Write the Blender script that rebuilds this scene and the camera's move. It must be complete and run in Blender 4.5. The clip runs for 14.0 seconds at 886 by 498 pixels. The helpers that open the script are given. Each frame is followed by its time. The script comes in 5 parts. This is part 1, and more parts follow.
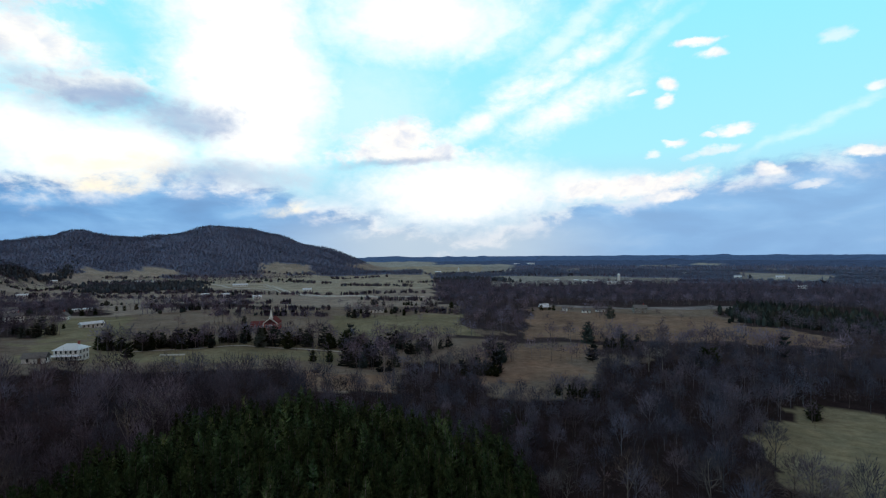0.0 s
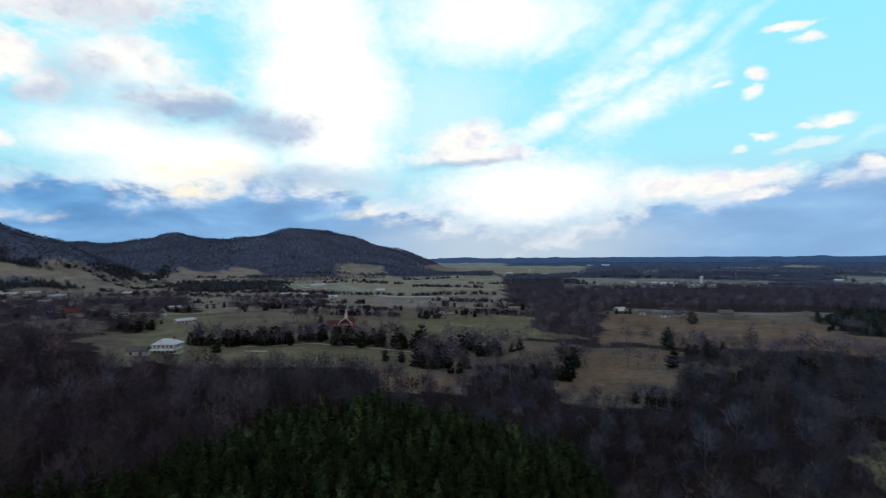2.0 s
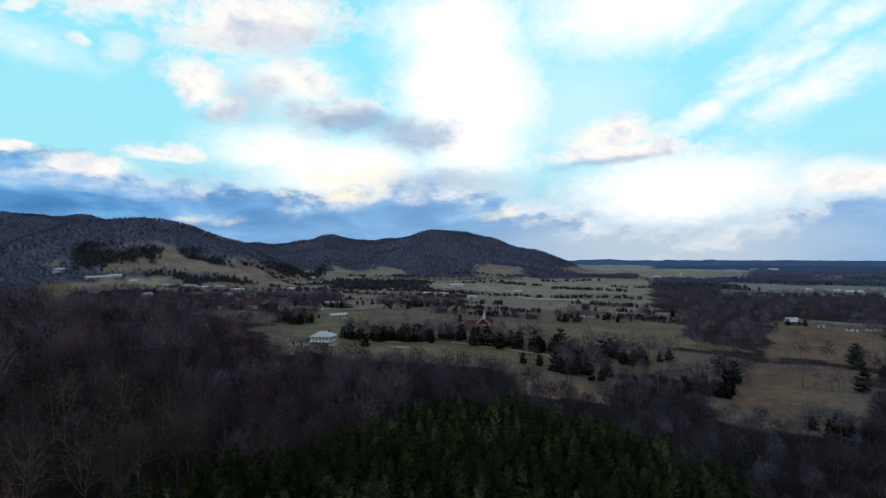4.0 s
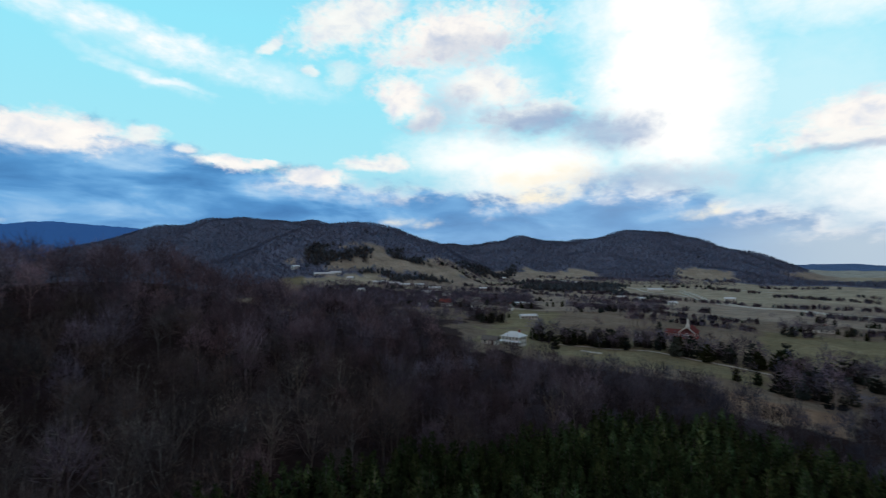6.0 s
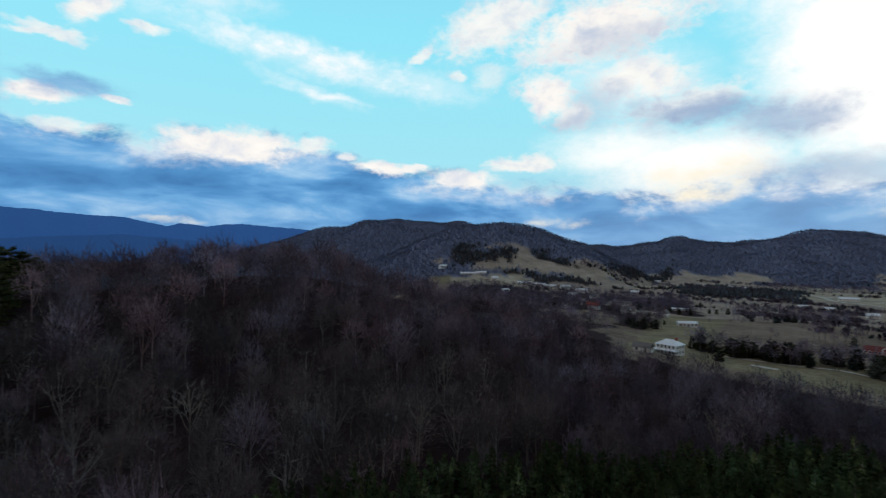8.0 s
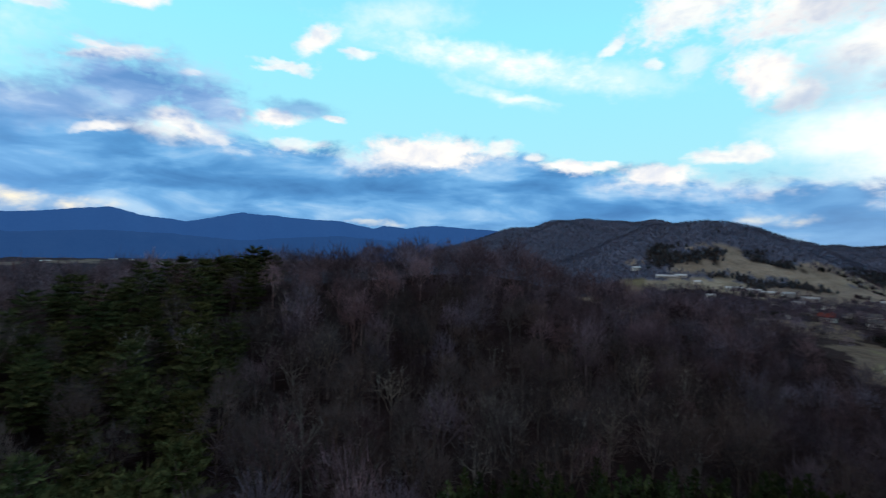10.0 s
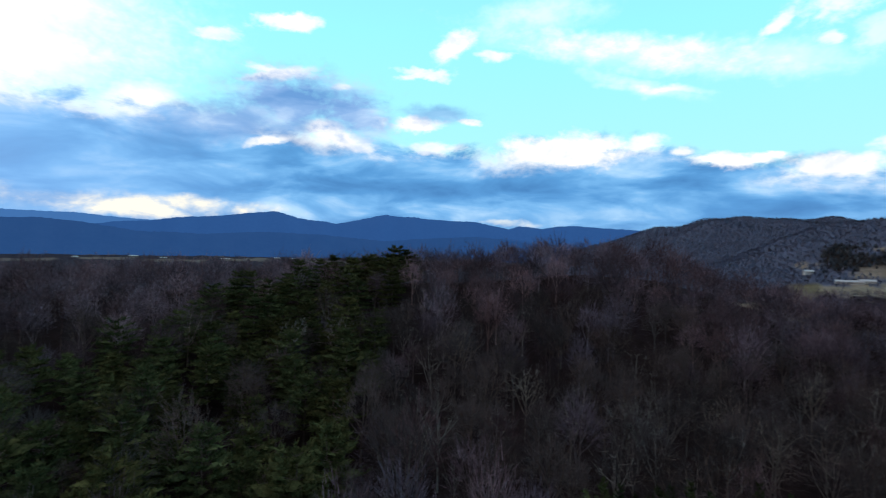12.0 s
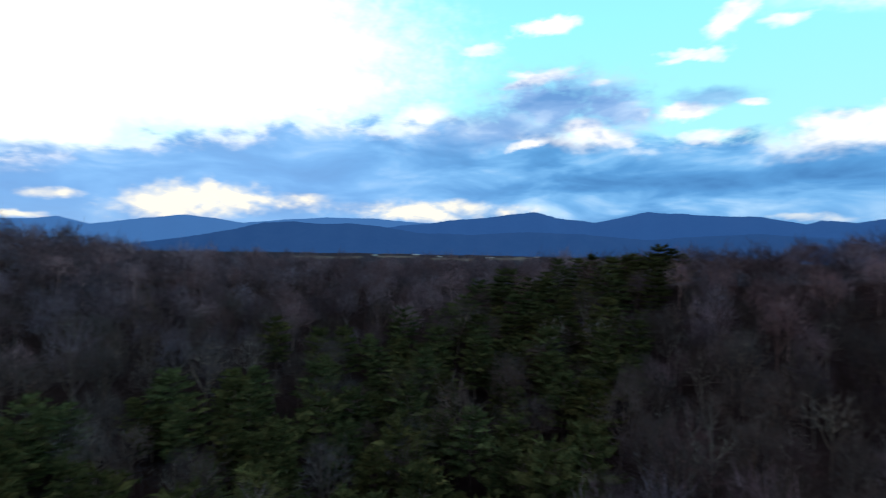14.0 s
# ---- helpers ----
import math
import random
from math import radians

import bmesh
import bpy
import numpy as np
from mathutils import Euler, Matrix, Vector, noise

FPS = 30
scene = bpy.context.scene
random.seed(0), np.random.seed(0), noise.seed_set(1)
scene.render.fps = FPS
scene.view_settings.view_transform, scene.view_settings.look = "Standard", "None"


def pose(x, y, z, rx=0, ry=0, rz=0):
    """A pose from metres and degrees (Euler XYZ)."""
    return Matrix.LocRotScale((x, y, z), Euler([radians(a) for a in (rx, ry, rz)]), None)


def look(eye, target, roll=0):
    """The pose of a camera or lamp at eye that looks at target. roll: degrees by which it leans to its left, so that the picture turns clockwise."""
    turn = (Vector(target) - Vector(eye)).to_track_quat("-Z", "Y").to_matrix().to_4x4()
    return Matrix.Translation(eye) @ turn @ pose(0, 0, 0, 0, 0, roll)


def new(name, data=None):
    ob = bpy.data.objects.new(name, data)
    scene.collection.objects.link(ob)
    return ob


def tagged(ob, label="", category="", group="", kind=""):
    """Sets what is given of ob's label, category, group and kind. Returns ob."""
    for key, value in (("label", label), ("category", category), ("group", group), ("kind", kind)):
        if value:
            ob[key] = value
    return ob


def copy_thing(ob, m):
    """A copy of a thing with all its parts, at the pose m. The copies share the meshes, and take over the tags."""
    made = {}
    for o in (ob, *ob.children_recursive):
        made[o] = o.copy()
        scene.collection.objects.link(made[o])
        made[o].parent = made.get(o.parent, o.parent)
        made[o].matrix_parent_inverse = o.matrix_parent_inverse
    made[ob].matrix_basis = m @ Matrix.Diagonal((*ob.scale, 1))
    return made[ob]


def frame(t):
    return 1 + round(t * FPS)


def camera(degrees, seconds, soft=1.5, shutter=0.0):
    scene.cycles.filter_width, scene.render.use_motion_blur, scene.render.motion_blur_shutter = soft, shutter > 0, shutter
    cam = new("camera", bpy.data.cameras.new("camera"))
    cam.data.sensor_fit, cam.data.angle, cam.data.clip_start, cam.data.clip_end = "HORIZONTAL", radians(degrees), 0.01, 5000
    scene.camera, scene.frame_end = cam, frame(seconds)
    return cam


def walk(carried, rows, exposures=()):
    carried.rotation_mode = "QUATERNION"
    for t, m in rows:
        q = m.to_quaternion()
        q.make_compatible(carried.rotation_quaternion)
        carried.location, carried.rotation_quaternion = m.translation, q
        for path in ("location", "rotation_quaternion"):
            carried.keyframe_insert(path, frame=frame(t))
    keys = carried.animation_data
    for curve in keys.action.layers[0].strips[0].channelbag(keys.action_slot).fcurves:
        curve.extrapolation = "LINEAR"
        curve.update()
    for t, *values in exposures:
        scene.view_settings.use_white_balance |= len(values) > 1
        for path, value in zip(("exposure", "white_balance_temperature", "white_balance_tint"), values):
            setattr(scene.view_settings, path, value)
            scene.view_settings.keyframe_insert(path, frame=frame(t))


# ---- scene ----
# A hovering camera turns over wooded farmland below a range of hills, at dusk under broken cloud.
EYE = 70.0
cam = camera(80.26, 14.0, soft=1.2, shutter=0.55)
# seconds; turn, pitch and roll in degrees; drift in metres
ROWS = [
    (0.0, -0.026, 0.100, 0.583, 0.00, 0.00, 0.00), (0.5, 0.651, 0.153, 0.607, 0.02, 0.14, 0.13), (1.0, 1.432, 0.171, 0.628, 0.03, 0.29, 0.25),
    (1.5, 3.468, 0.215, 0.565, 0.04, 0.46, 0.36), (2.0, 7.662, 0.298, 0.621, 0.03, 0.63, 0.46), (2.5, 12.670, 0.388, 0.477, 0.01, 0.81, 0.55),
    (5.0, 30.812, 0.639, 0.137, -0.34, 1.67, 0.78), (5.5, 37.037, 0.683, -0.055, -0.46, 1.82, 0.78), (6.0, 43.105, 0.693, -0.126, -0.59, 1.95, 0.77),
    (6.5, 47.651, 0.712, -0.214, -0.73, 2.07, 0.74), (7.0, 51.354, 0.708, -0.366, -0.89, 2.18, 0.70), (9.5, 72.934, 0.484, -0.964, -1.76, 2.49, 0.34),
    (10.0, 78.960, 0.415, -1.019, -1.93, 2.51, 0.25), (10.5, 84.725, 0.299, -1.083, -2.09, 2.53, 0.15), (11.0, 88.603, 0.222, -1.154, -2.24, 2.54, 0.05),
    (11.5, 90.802, 0.237, -1.232, -2.36, 2.54, -0.04), (12.0, 93.583, 0.195, -1.239, -2.46, 2.55, -0.13), (12.5, 98.751, 0.089, -1.322, -2.53, 2.55, -0.20),
    (13.0, 104.703, -0.079, -1.113, -2.55, 2.56, -0.27), (13.5, 112.109, -0.264, -1.177, -2.54, 2.58, -0.32), (14.0, 121.172, -0.408, -1.068, -2.48, 2.62, -0.35),
]
walk(cam, [(t, pose(x, y, EYE + z, 90 + pitch, roll, yaw)) for t, yaw, pitch, roll, x, y, z in ROWS],
     [(0.0, 0.02), (2.0, -0.02), (5.0, -0.06), (7.0, -0.12), (9.5, -0.06), (11.0, 0.17), (14.0, 0.19)])

# ---------------------------------------------------------------- sky and sun
SUN_AZ, SUN_EL = 152.0, 17.0          # degrees to the left of straight ahead, degrees up


def shader_tools(tree):
    """Short forms to add and wire nodes."""
    nodes, links = tree.nodes, tree.links

    def put(socket, value):
        if isinstance(value, bpy.types.NodeSocket):
            links.new(value, socket)
        else:
            socket.default_value = value

    def add(kind, ins=(), out=0, **props):
        n = nodes.new(kind)
        for key, value in props.items():
            setattr(n, key, value)
        for slot, value in (ins.items() if isinstance(ins, dict) else enumerate(ins)):
            put(n.inputs[slot], value)
        return n.outputs[out]

    def calc(op, *ins, clamp=False):
        return add("ShaderNodeMath", ins, operation=op, use_clamp=clamp)

    def vec(op, *ins, out=0):
        return add("ShaderNodeVectorMath", ins, out=out, operation=op)

    def step(x, lo, hi, a=0.0, b=1.0, smooth=True):
        return add("ShaderNodeMapRange", (x, lo, hi, a, b), interpolation_type="SMOOTHSTEP" if smooth else "LINEAR")

    def blend(fac, a, b, mode="MIX"):
        n = nodes.new("ShaderNodeMix")
        n.data_type, n.blend_type = "RGBA", mode
        put(n.inputs[0], fac), put(n.inputs[6], a), put(n.inputs[7], b)
        return n.outputs[2]

    def noise_at(coord, scale, detail=4.0, rough=0.55, warp=0.0, out=0):
        return add("ShaderNodeTexNoise", {"Vector": coord, "Scale": scale, "Detail": detail, "Roughness": rough, "Distortion": warp}, out=out)

    def ramp(x, stops):
        n = nodes.new("ShaderNodeValToRGB")
        while len(n.color_ramp.elements) < len(stops):
            n.color_ramp.elements.new(0.5)
        for e, (at, col) in zip(n.color_ramp.elements, stops):
            e.position, e.color = at, (*col, 1)
        put(n.inputs[0], x)
        return n.outputs[0]

    return put, add, calc, vec, step, blend, noise_at, ramp


# Broken cloud: (azimuth, elevation, half width, half height, turn, weight), degrees
SHEETS = [  # high thin bright veils
    (20.6, 18.2, 5.9, 9.9, 0, 1.15), (21.1, 23.2, 6.9, 3.4, 0, 1), (18, 11.9, 5, 3.9, 0, 1), (2.4, 23.9, 10.5, 3.8, 0, 0.85), (8, 15.1, 7.2, 5.1, 0, 0.3), (-1.7, 6.3, 9.2, 3.2, 0, 1), (10.5, 3.6, 7.1, 1.6, 0, 0.5),
    (33.3, 9.1, 8.6, 3.1, 0, 0.95), (22.4, 6.6, 5.2, 2.2, 0, 0.6), (39.6, 17, 6.5, 3.3, 0, 0.45), (39.5, 10.7, 6.5, 2.4, 0, 0.85), (148.9, 19.1, 20.6, 7.2, 0, 1.2), (159.2, 11, 5.7, 3.7, 0, 1.1), (135, 16.3, 7.5, 3.8, 0, 0.95),
    (166.4, 12.6, 6.1, 6.6, 0, 1.1), (124.1, 13.2, 2.8, 1.6, 10, 0.8), (17.2, 15.8, 5.5, 7.4, 0, 0.9), (-13.8, 6.6, 7.6, 1.3, 0, 0.6),
]
STREAKS = [
    (-9.1, 16.3, 10.5, 1.1, 28, 0.95), (-13.8, 14.8, 5.8, 1.7, 20, 0.9), (-13.9, 21.7, 8.7, 1, 35, 0.5), (-35.7, 10.9, 4.5, 0.4, 22, 0.45), (-6.2, 22.2, 5.5, 0.6, 38, 0.5), (-20.6, 19.4, 4.3, 0.7, 35, 0.4), (73.5, 20, 12, 1.1, -10, 1),
    (64.3, 18.1, 5.7, 1, -10, 0.7), (72.2, 16.6, 3.7, 0.4, -7, 0.8), (84.6, 23.5, 5.6, 1.5, 10, 0.5), (78.6, 20.6, 6.3, 1.2, -14, 0.7), (73.8, 17, 4.5, 0.6, -15, 0.5), (61.3, 18.1, 5.2, 1.1, -10, 0.4),
]
PUFFS = [
    (37.4, 17.5, 3.7, 1.3, 0, 0.9), (-26.1, 19.5, 1.7, 0.4, 0, 1), (-27.3, 18.3, 1.1, 0.4, 0, 0.9), (-23.4, 15.9, 0.9, 0.5, 0, 1), (-23, 14.5, 0.9, 0.5, 30, 0.9), (-20.3, 15.7, 0.9, 0.3, 0, 0.7), (-37, 18.1, 1.1, 0.5, 0, 0.5),
    (-39.8, 13.5, 0.8, 0.5, 0, 0.8), (-28.7, 10.7, 1.6, 0.5, 0, 1), (-26.7, 10.6, 0.6, 0.3, 0, 0.8), (-23.5, 10.3, 0.9, 0.3, 0, 0.9), (-21.9, 9.5, 0.7, 0.3, 0, 0.7), (-27.2, 9.2, 2.1, 0.3, 5, 0.6), (5, 12, 4.3, 1.6, 5, 1),
    (3.8, 10.4, 7, 1, 0, 0.95), (-18.9, 6.4, 7.8, 0.9, 4, 1), (-23.1, 5.3, 2.1, 0.6, 0, 0.9), (-32.3, 7.2, 1.2, 0.5, 0, 0.9), (-39.2, 7.9, 1.2, 0.5, 0, 1), (-35.3, 5.8, 1.2, 0.3, 0, 0.6), (53.5, 23.9, 5.5, 2.2, 20, 0.9),
    (41.8, 22.9, 8.6, 2.9, 10, 1), (47.7, 16.4, 2.5, 2.2, -30, 1), (45.2, 14.4, 2.1, 1.2, 0, 0.9), (39.4, 17.9, 3.6, 1.7, 20, 0.9), (34, 14.9, 4.7, 1.2, 10, 0.8), (84.9, 10.8, 1.7, 1.1, 0, 1), (78.1, 11.2, 2.9, 1.1, 0, 1), (73.3, 11.4, 2, 0.6, 0, 0.8),
    (69.6, 10.2, 1.1, 0.4, 0, 0.8), (66.4, 9.4, 1.7, 0.6, 0, 1), (61.3, 9.4, 1.3, 0.4, 0, 0.9), (56.5, 7.9, 3.2, 1.1, 5, 1), (50.1, 9.6, 3.4, 0.7, 0, 0.9), (61.9, 20.8, 1.3, 0.5, 35, 0.8), (53.5, 18.8, 1.8, 1.2, 0, 0.5),
    (111.2, 17.7, 3.2, 0.5, 0, 1), (104.9, 16.6, 1, 0.4, 0, 0.9), (106.8, 12.3, 2.3, 0.8, 0, 1), (100.9, 13.6, 0.8, 0.4, 0, 0.8), (96.7, 13.4, 2.6, 0.7, 0, 1), (90.7, 13.8, 1, 0.3, 0, 0.9), (102.6, 11.2, 1.7, 0.5, 0, 0.7),
    (94, 11.1, 2.5, 0.6, 0, 0.7), (81, 10.7, 5.6, 1.4, 0, 1.1), (73.4, 11, 1.5, 0.5, 0, 0.8), (63.9, 9.1, 3.6, 0.6, 0, 1), (93.1, 21.1, 2.1, 1, 30, 0.95), (88.3, 20.5, 1.3, 0.5, 0, 0.7), (96.5, 18.5, 2.4, 0.3, -3, 0.7),
    (61.9, 20.7, 1.3, 0.6, 35, 0.8), (57.1, 19.2, 0.9, 0.5, 0, 0.7), (110.6, 22.3, 3.3, 0.6, 6, 1), (117.5, 20.4, 1.8, 0.5, 6, 0.7), (111.4, 17.5, 3.3, 0.6, 15, 1), (88.5, 20.6, 1.6, 0.4, 0, 0.8), (96.4, 18.3, 2.6, 0.3, 10, 0.8),
    (112.8, 10.8, 1.8, 0.5, 10, 0.9), (105.7, 11.6, 3.2, 0.8, 5, 0.9),
]
GREYS = [
    (32.9, 14.1, 5.4, 1.2, -4, 0.85), (25.9, 12.9, 4.2, 1.6, 0, 0.8), (5, 9.5, 4.6, 0.4, 4, 0.6), (22.3, 7.6, 6.6, 1.2, 0, 0.55), (38.5, 15.3, 1.5, 0.7, 0, 0.4), (41.2, 21.8, 4.6, 1.4, 5, 0.42), (44.9, 14, 2.5, 0.9, 10, 0.5),
    (109.6, 14.9, 5.5, 2.6, 0, 1.1), (103.8, 14.3, 3.9, 1.7, -10, 1.05), (111.1, 12.4, 3.2, 0.9, 0, 0.8), (94.6, 14.5, 3, 0.8, 0, 0.7), (43.1, 15.1, 2.8, 1.8, 20, 0.42), (36.6, 13.5, 1.9, 0.9, 0, 0.4), (114.3, 13.3, 7.9, 1.7, 14, 0.9), (107.8, 15.4, 5.3, 1.8, 5, 0.9),
]
GLOWS = [  # cloud lit from below by the low sun
    (32.1, 6.4, 2.5, 0.7, 5, 0.8), (35.4, 7.9, 2.5, 0.7, 0, 0.6), (16.9, 4.3, 1.8, 0.6, 0, 0.7), (31.7, 7.9, 4.1, 1.7, 5, 0.7), (32.3, 6.1, 2.4, 0.5, 0, 0.9), (46.7, 3.7, 2.2, 0.5, 0, 0.7), (47.4, 3.7, 2, 0.4, 0, 0.6),
    (123.5, 3.8, 8.7, 0.7, 0, 1), (112.3, 4.1, 1.7, 0.5, 0, 0.8), (146.2, 3.7, 5.8, 1.4, 5, 1.2), (141, 4.4, 6.8, 0.6, 0, 1), (145, 5.3, 1, 0.8, 0, 1), (157.9, 3.8, 1.8, 0.4, 0, 1), (160.2, 1.8, 1.3, 0.3, 0, 0.9),
    (122.1, 3.6, 8.3, 0.9, 0, 1.1), (86, 3.1, 2.6, 0.3, 0, 0.5),
]
# top of the cloud bank above the horizon: azimuth, elevation
BANK = [
    (-60, 7.9), (-33.6, 7.5), (-24.2, 6.1), (-13.1, 4.1), (-1, 1.5), (11.1, 4.2), (22.3, 7.3),
    (37.8, 6.1), (50.4, 7.6), (64.7, 9), (73.3, 11.3), (86.4, 10.7), (99.2, 11.1), (116.8, 13.3),
    (134.9, 13), (148.8, 10.2), (161.4, 7), (180, 8),
]


def build_sky():
    world = bpy.data.worlds.new("sky")
    scene.world = world
    world.use_nodes = True
    tree = world.node_tree
    tree.nodes.clear()
    put, add, calc, vec, step, blend, noise_at, ramp = shader_tools(tree)
    way = add("ShaderNodeTexCoord")
    sep = tree.nodes.new("ShaderNodeSeparateXYZ")
    put(sep.inputs[0], way)
    x, y, z = sep.outputs
    turn = math.radians(60)
    # azimuth with its seam behind the view
    ax = calc("ADD", calc("MULTIPLY", x, -math.cos(turn)), calc("MULTIPLY", y, -math.sin(turn)))
    ay = calc("ADD", calc("MULTIPLY", x, -math.sin(turn)), calc("MULTIPLY", y, math.cos(turn)))
    az = calc("ADD", calc("MULTIPLY", calc("ARCTAN2", ax, ay), 57.2958), 60.0)
    el = calc("MULTIPLY", calc("ARCSINE", z), 57.2958)
    flat = add("ShaderNodeCombineXYZ", (az, el, 0.0))
    stretched = vec("MULTIPLY", flat, (0.075, 0.135, 1.0))
    n1 = noise_at(stretched, 1.0, 6.0, 0.58, 0.3, out=1)
    n2 = noise_at(stretched, 3.1, 5.0, 0.6, 0.0, out=1)
    shift = vec("ADD", vec("MULTIPLY", vec("SUBTRACT", n1, (.5, .5, .5)), (3.6, 2.4, 0.0)),
                vec("MULTIPLY", vec("SUBTRACT", n2, (.5, .5, .5)), (2.6, 1.9, 0.0)))
    warped = vec("ADD", flat, shift)
    fine = noise_at(stretched, 2.2, 7.0, 0.62, 0.2)
    broad = noise_at(vec("MULTIPLY", flat, (0.03, 0.11, 1.0)), 1.0, 5.0, 0.55, 0.4)

    crisp = noise_at(vec("MULTIPLY", flat, (0.105, 0.145, 1.0)), 3.6, 7.0, 0.58, 0.35)
    wisp = noise_at(vec("MULTIPLY", flat, (0.105, 0.16, 1.0)), 9.5, 5.0, 0.6, 0.3)
    ragged = calc("ADD", calc("MULTIPLY", calc("SUBTRACT", crisp, 0.5), 1.2), calc("MULTIPLY", calc("SUBTRACT", wisp, 0.5), .8))

    def gather(blobs, soft, start, torn=1.0):
        total = start
        for a, e, wide, high, tilt, weight in blobs:
            chained = vec("MULTIPLY_ADD", total, (1e-7, 1e-7, 1e-7), warped)
            here = add("ShaderNodeMapping", {"Vector": chained, "Location": (a, e, 0), "Rotation": (0, 0, math.radians(-tilt)), "Scale": (wide, high, 1)}, vector_type="TEXTURE")
            far = calc("MULTIPLY_ADD", ragged, torn, vec("LENGTH", here, out=1))
            value = step(far, 1.0 + soft, 1.0 - soft, 0.0, weight)
            total = value if total is start else calc("MAXIMUM", total, value)
        return total

    sky = add("ShaderNodeTexSky", sky_type="NISHITA", sun_disc=False, sun_elevation=math.radians(SUN_EL), sun_rotation=math.radians(-SUN_AZ), air_density=1.0, dust_density=0.6)
    # above the view the unseen sky is set grey, to lower the ground light
    clear = ramp(step(el, 0.0, 90.0, smooth=False), [(0.0, (.42, .56, .76)), (.05, (.46, .72, .92)), (.11, (.42, .92, 1.06)), (.25, (.33, .93, 1.12)), (.36, (.29, .80, 1.05)), (.48, (.30, .29, .31)), (1.0, (.28, .265, .285))])
    air = vec("SCALE", sky)
    air.node.inputs[3].default_value = 0.08
    colour = blend(0.1, clear, air, "MIX")
    # veils
    veil = gather(SHEETS, 0.75, ragged, 0.5)
    veil = calc("MULTIPLY", veil, step(fine, 0.2, 0.5, 0.8, 1.1), clamp=True)
    colour = blend(veil, colour, (1.12, 1.12, 1.10, 1))
    streak = gather(STREAKS, 0.9, veil, 1.0)
    streak = calc("MULTIPLY", streak, step(fine, 0.3, 0.6, 0.35, 1.1), clamp=True)
    colour = blend(streak, colour, (1.05, 1.08, 1.10, 1))
    # low bank round the horizon
    top = ramp(step(az, -60.0, 180.0, smooth=False), [((a + 60) / 240, (e / 20, e / 20, e / 20)) for a, e in BANK])
    top = calc("ADD", calc("MULTIPLY", top, 20.0), calc("MULTIPLY", calc("SUBTRACT", broad, 0.5), 3.0))
    edge = calc("SUBTRACT", calc("ADD", el, calc("MULTIPLY", calc("SUBTRACT", fine, 0.5), 5.0)), top)
    edge = calc("ADD", edge, calc("MULTIPLY", calc("SUBTRACT", crisp, 0.5), 2.4))
    bank = step(edge, 1.1, -1.1)
    shade = noise_at(vec("MULTIPLY", flat, (0.085, 0.27, 1.0)), 1.35, 6.0, 0.52, 0.35)
    bank_colour = ramp(shade, [(.30, (.046, .190, .47)), (.45, (.082, .290, .63)), (.57, (.165, .43, .79)), (.74, (.46, .70, .95))])
    bank_colour = blend(step(az, 62.0, 22.0, 0.0, 0.36), bank_colour, (.34, .54, .80, 1))
    bank_colour = blend(step(az, 104.0, 140.0, 0.0, 0.55), bank_colour, (.24, .48, .90, 1))
    bank_colour = blend(step(az, -4.0, -22.0, 0.0, 0.38), bank_colour, (.36, .57, .85, 1))
    bank_colour = blend(step(el, 5.0, 0.5, 0.0, 0.4), bank_colour, (.24, .42, .70, 1))
    bank_colour = blend(calc("MULTIPLY", step(calc("ABSOLUTE", calc("SUBTRACT", az, 0.0)), 24.0, 4.0), step(el, 5.0, 1.0)), bank_colour, (.52, .64, .76, 1))
    rim = calc("MULTIPLY", step(edge, -2.4, 0.4), step(fine, 0.40, 0.6), clamp=True)
    bank_colour = blend(calc("MULTIPLY", rim, 0.8), bank_colour, (1.05, 1.02, 1.0, 1))
    colour = blend(calc("MULTIPLY", bank, 0.95), colour, bank_colour)
    puff = gather(PUFFS, 0.5, streak, 1.25)
    puff_colour = ramp(crisp, [(.32, (.80, .84, .92)), (.5, (1.03, 1.0, .97)), (.7, (1.12, 1.08, 1.02))])
    colour = blend(calc("MULTIPLY", puff, 1.0, clamp=True), colour, puff_colour)
    grey = gather(GREYS, 0.8, puff, 1.2)
    grey = calc("MULTIPLY", grey, step(fine, 0.2, 0.5, 0.75, 1.05), clamp=True)
    grey_colour = ramp(shade, [(.34, (.14, .32, .64)), (.5, (.25, .44, .76)), (.66, (.50, .68, .92))])
    grey_colour = blend(step(az, 66.0, 46.0, 0.0, 0.6), grey_colour, (.42, .50, .64, 1))
    colour = blend(grey, colour, grey_colour)
    glow = gather(GLOWS, 0.7, grey)
    glow = calc("MULTIPLY", glow, step(fine, 0.36, 0.6, 0.15, 1.1), clamp=True)
    colour = blend(glow, colour, (1.08, .99, .80, 1))
    # dark overcast added behind the view, unseen, to dim what faces the camera
    behind = calc("MAXIMUM", step(az, 164.0, 178.0), step(az, -46.0, -62.0))
    colour = blend(behind, colour, blend(shade, (.17, .165, .18, 1), (.32, .31, .34, 1)))
    back = add("ShaderNodeBackground", {"Color": colour, "Strength": 1.0})
    out = tree.nodes.new("ShaderNodeOutputWorld")
    put(out.inputs[0], back)
    world.cycles.sampling_method, world.cycles.sample_map_resolution = "MANUAL", 512


build_sky()
sun = new("sun", bpy.data.lights.new("sun", "SUN"))
sun.data.energy, sun.data.angle, sun.data.color = 0.15, math.radians(14), (1.0, .9, .76)
sun.matrix_world = look((-math.sin(math.radians(SUN_AZ)) * 400, math.cos(math.radians(SUN_AZ)) * 400, EYE + 400 * math.tan(math.radians(SUN_EL))), (0, 0, 20))


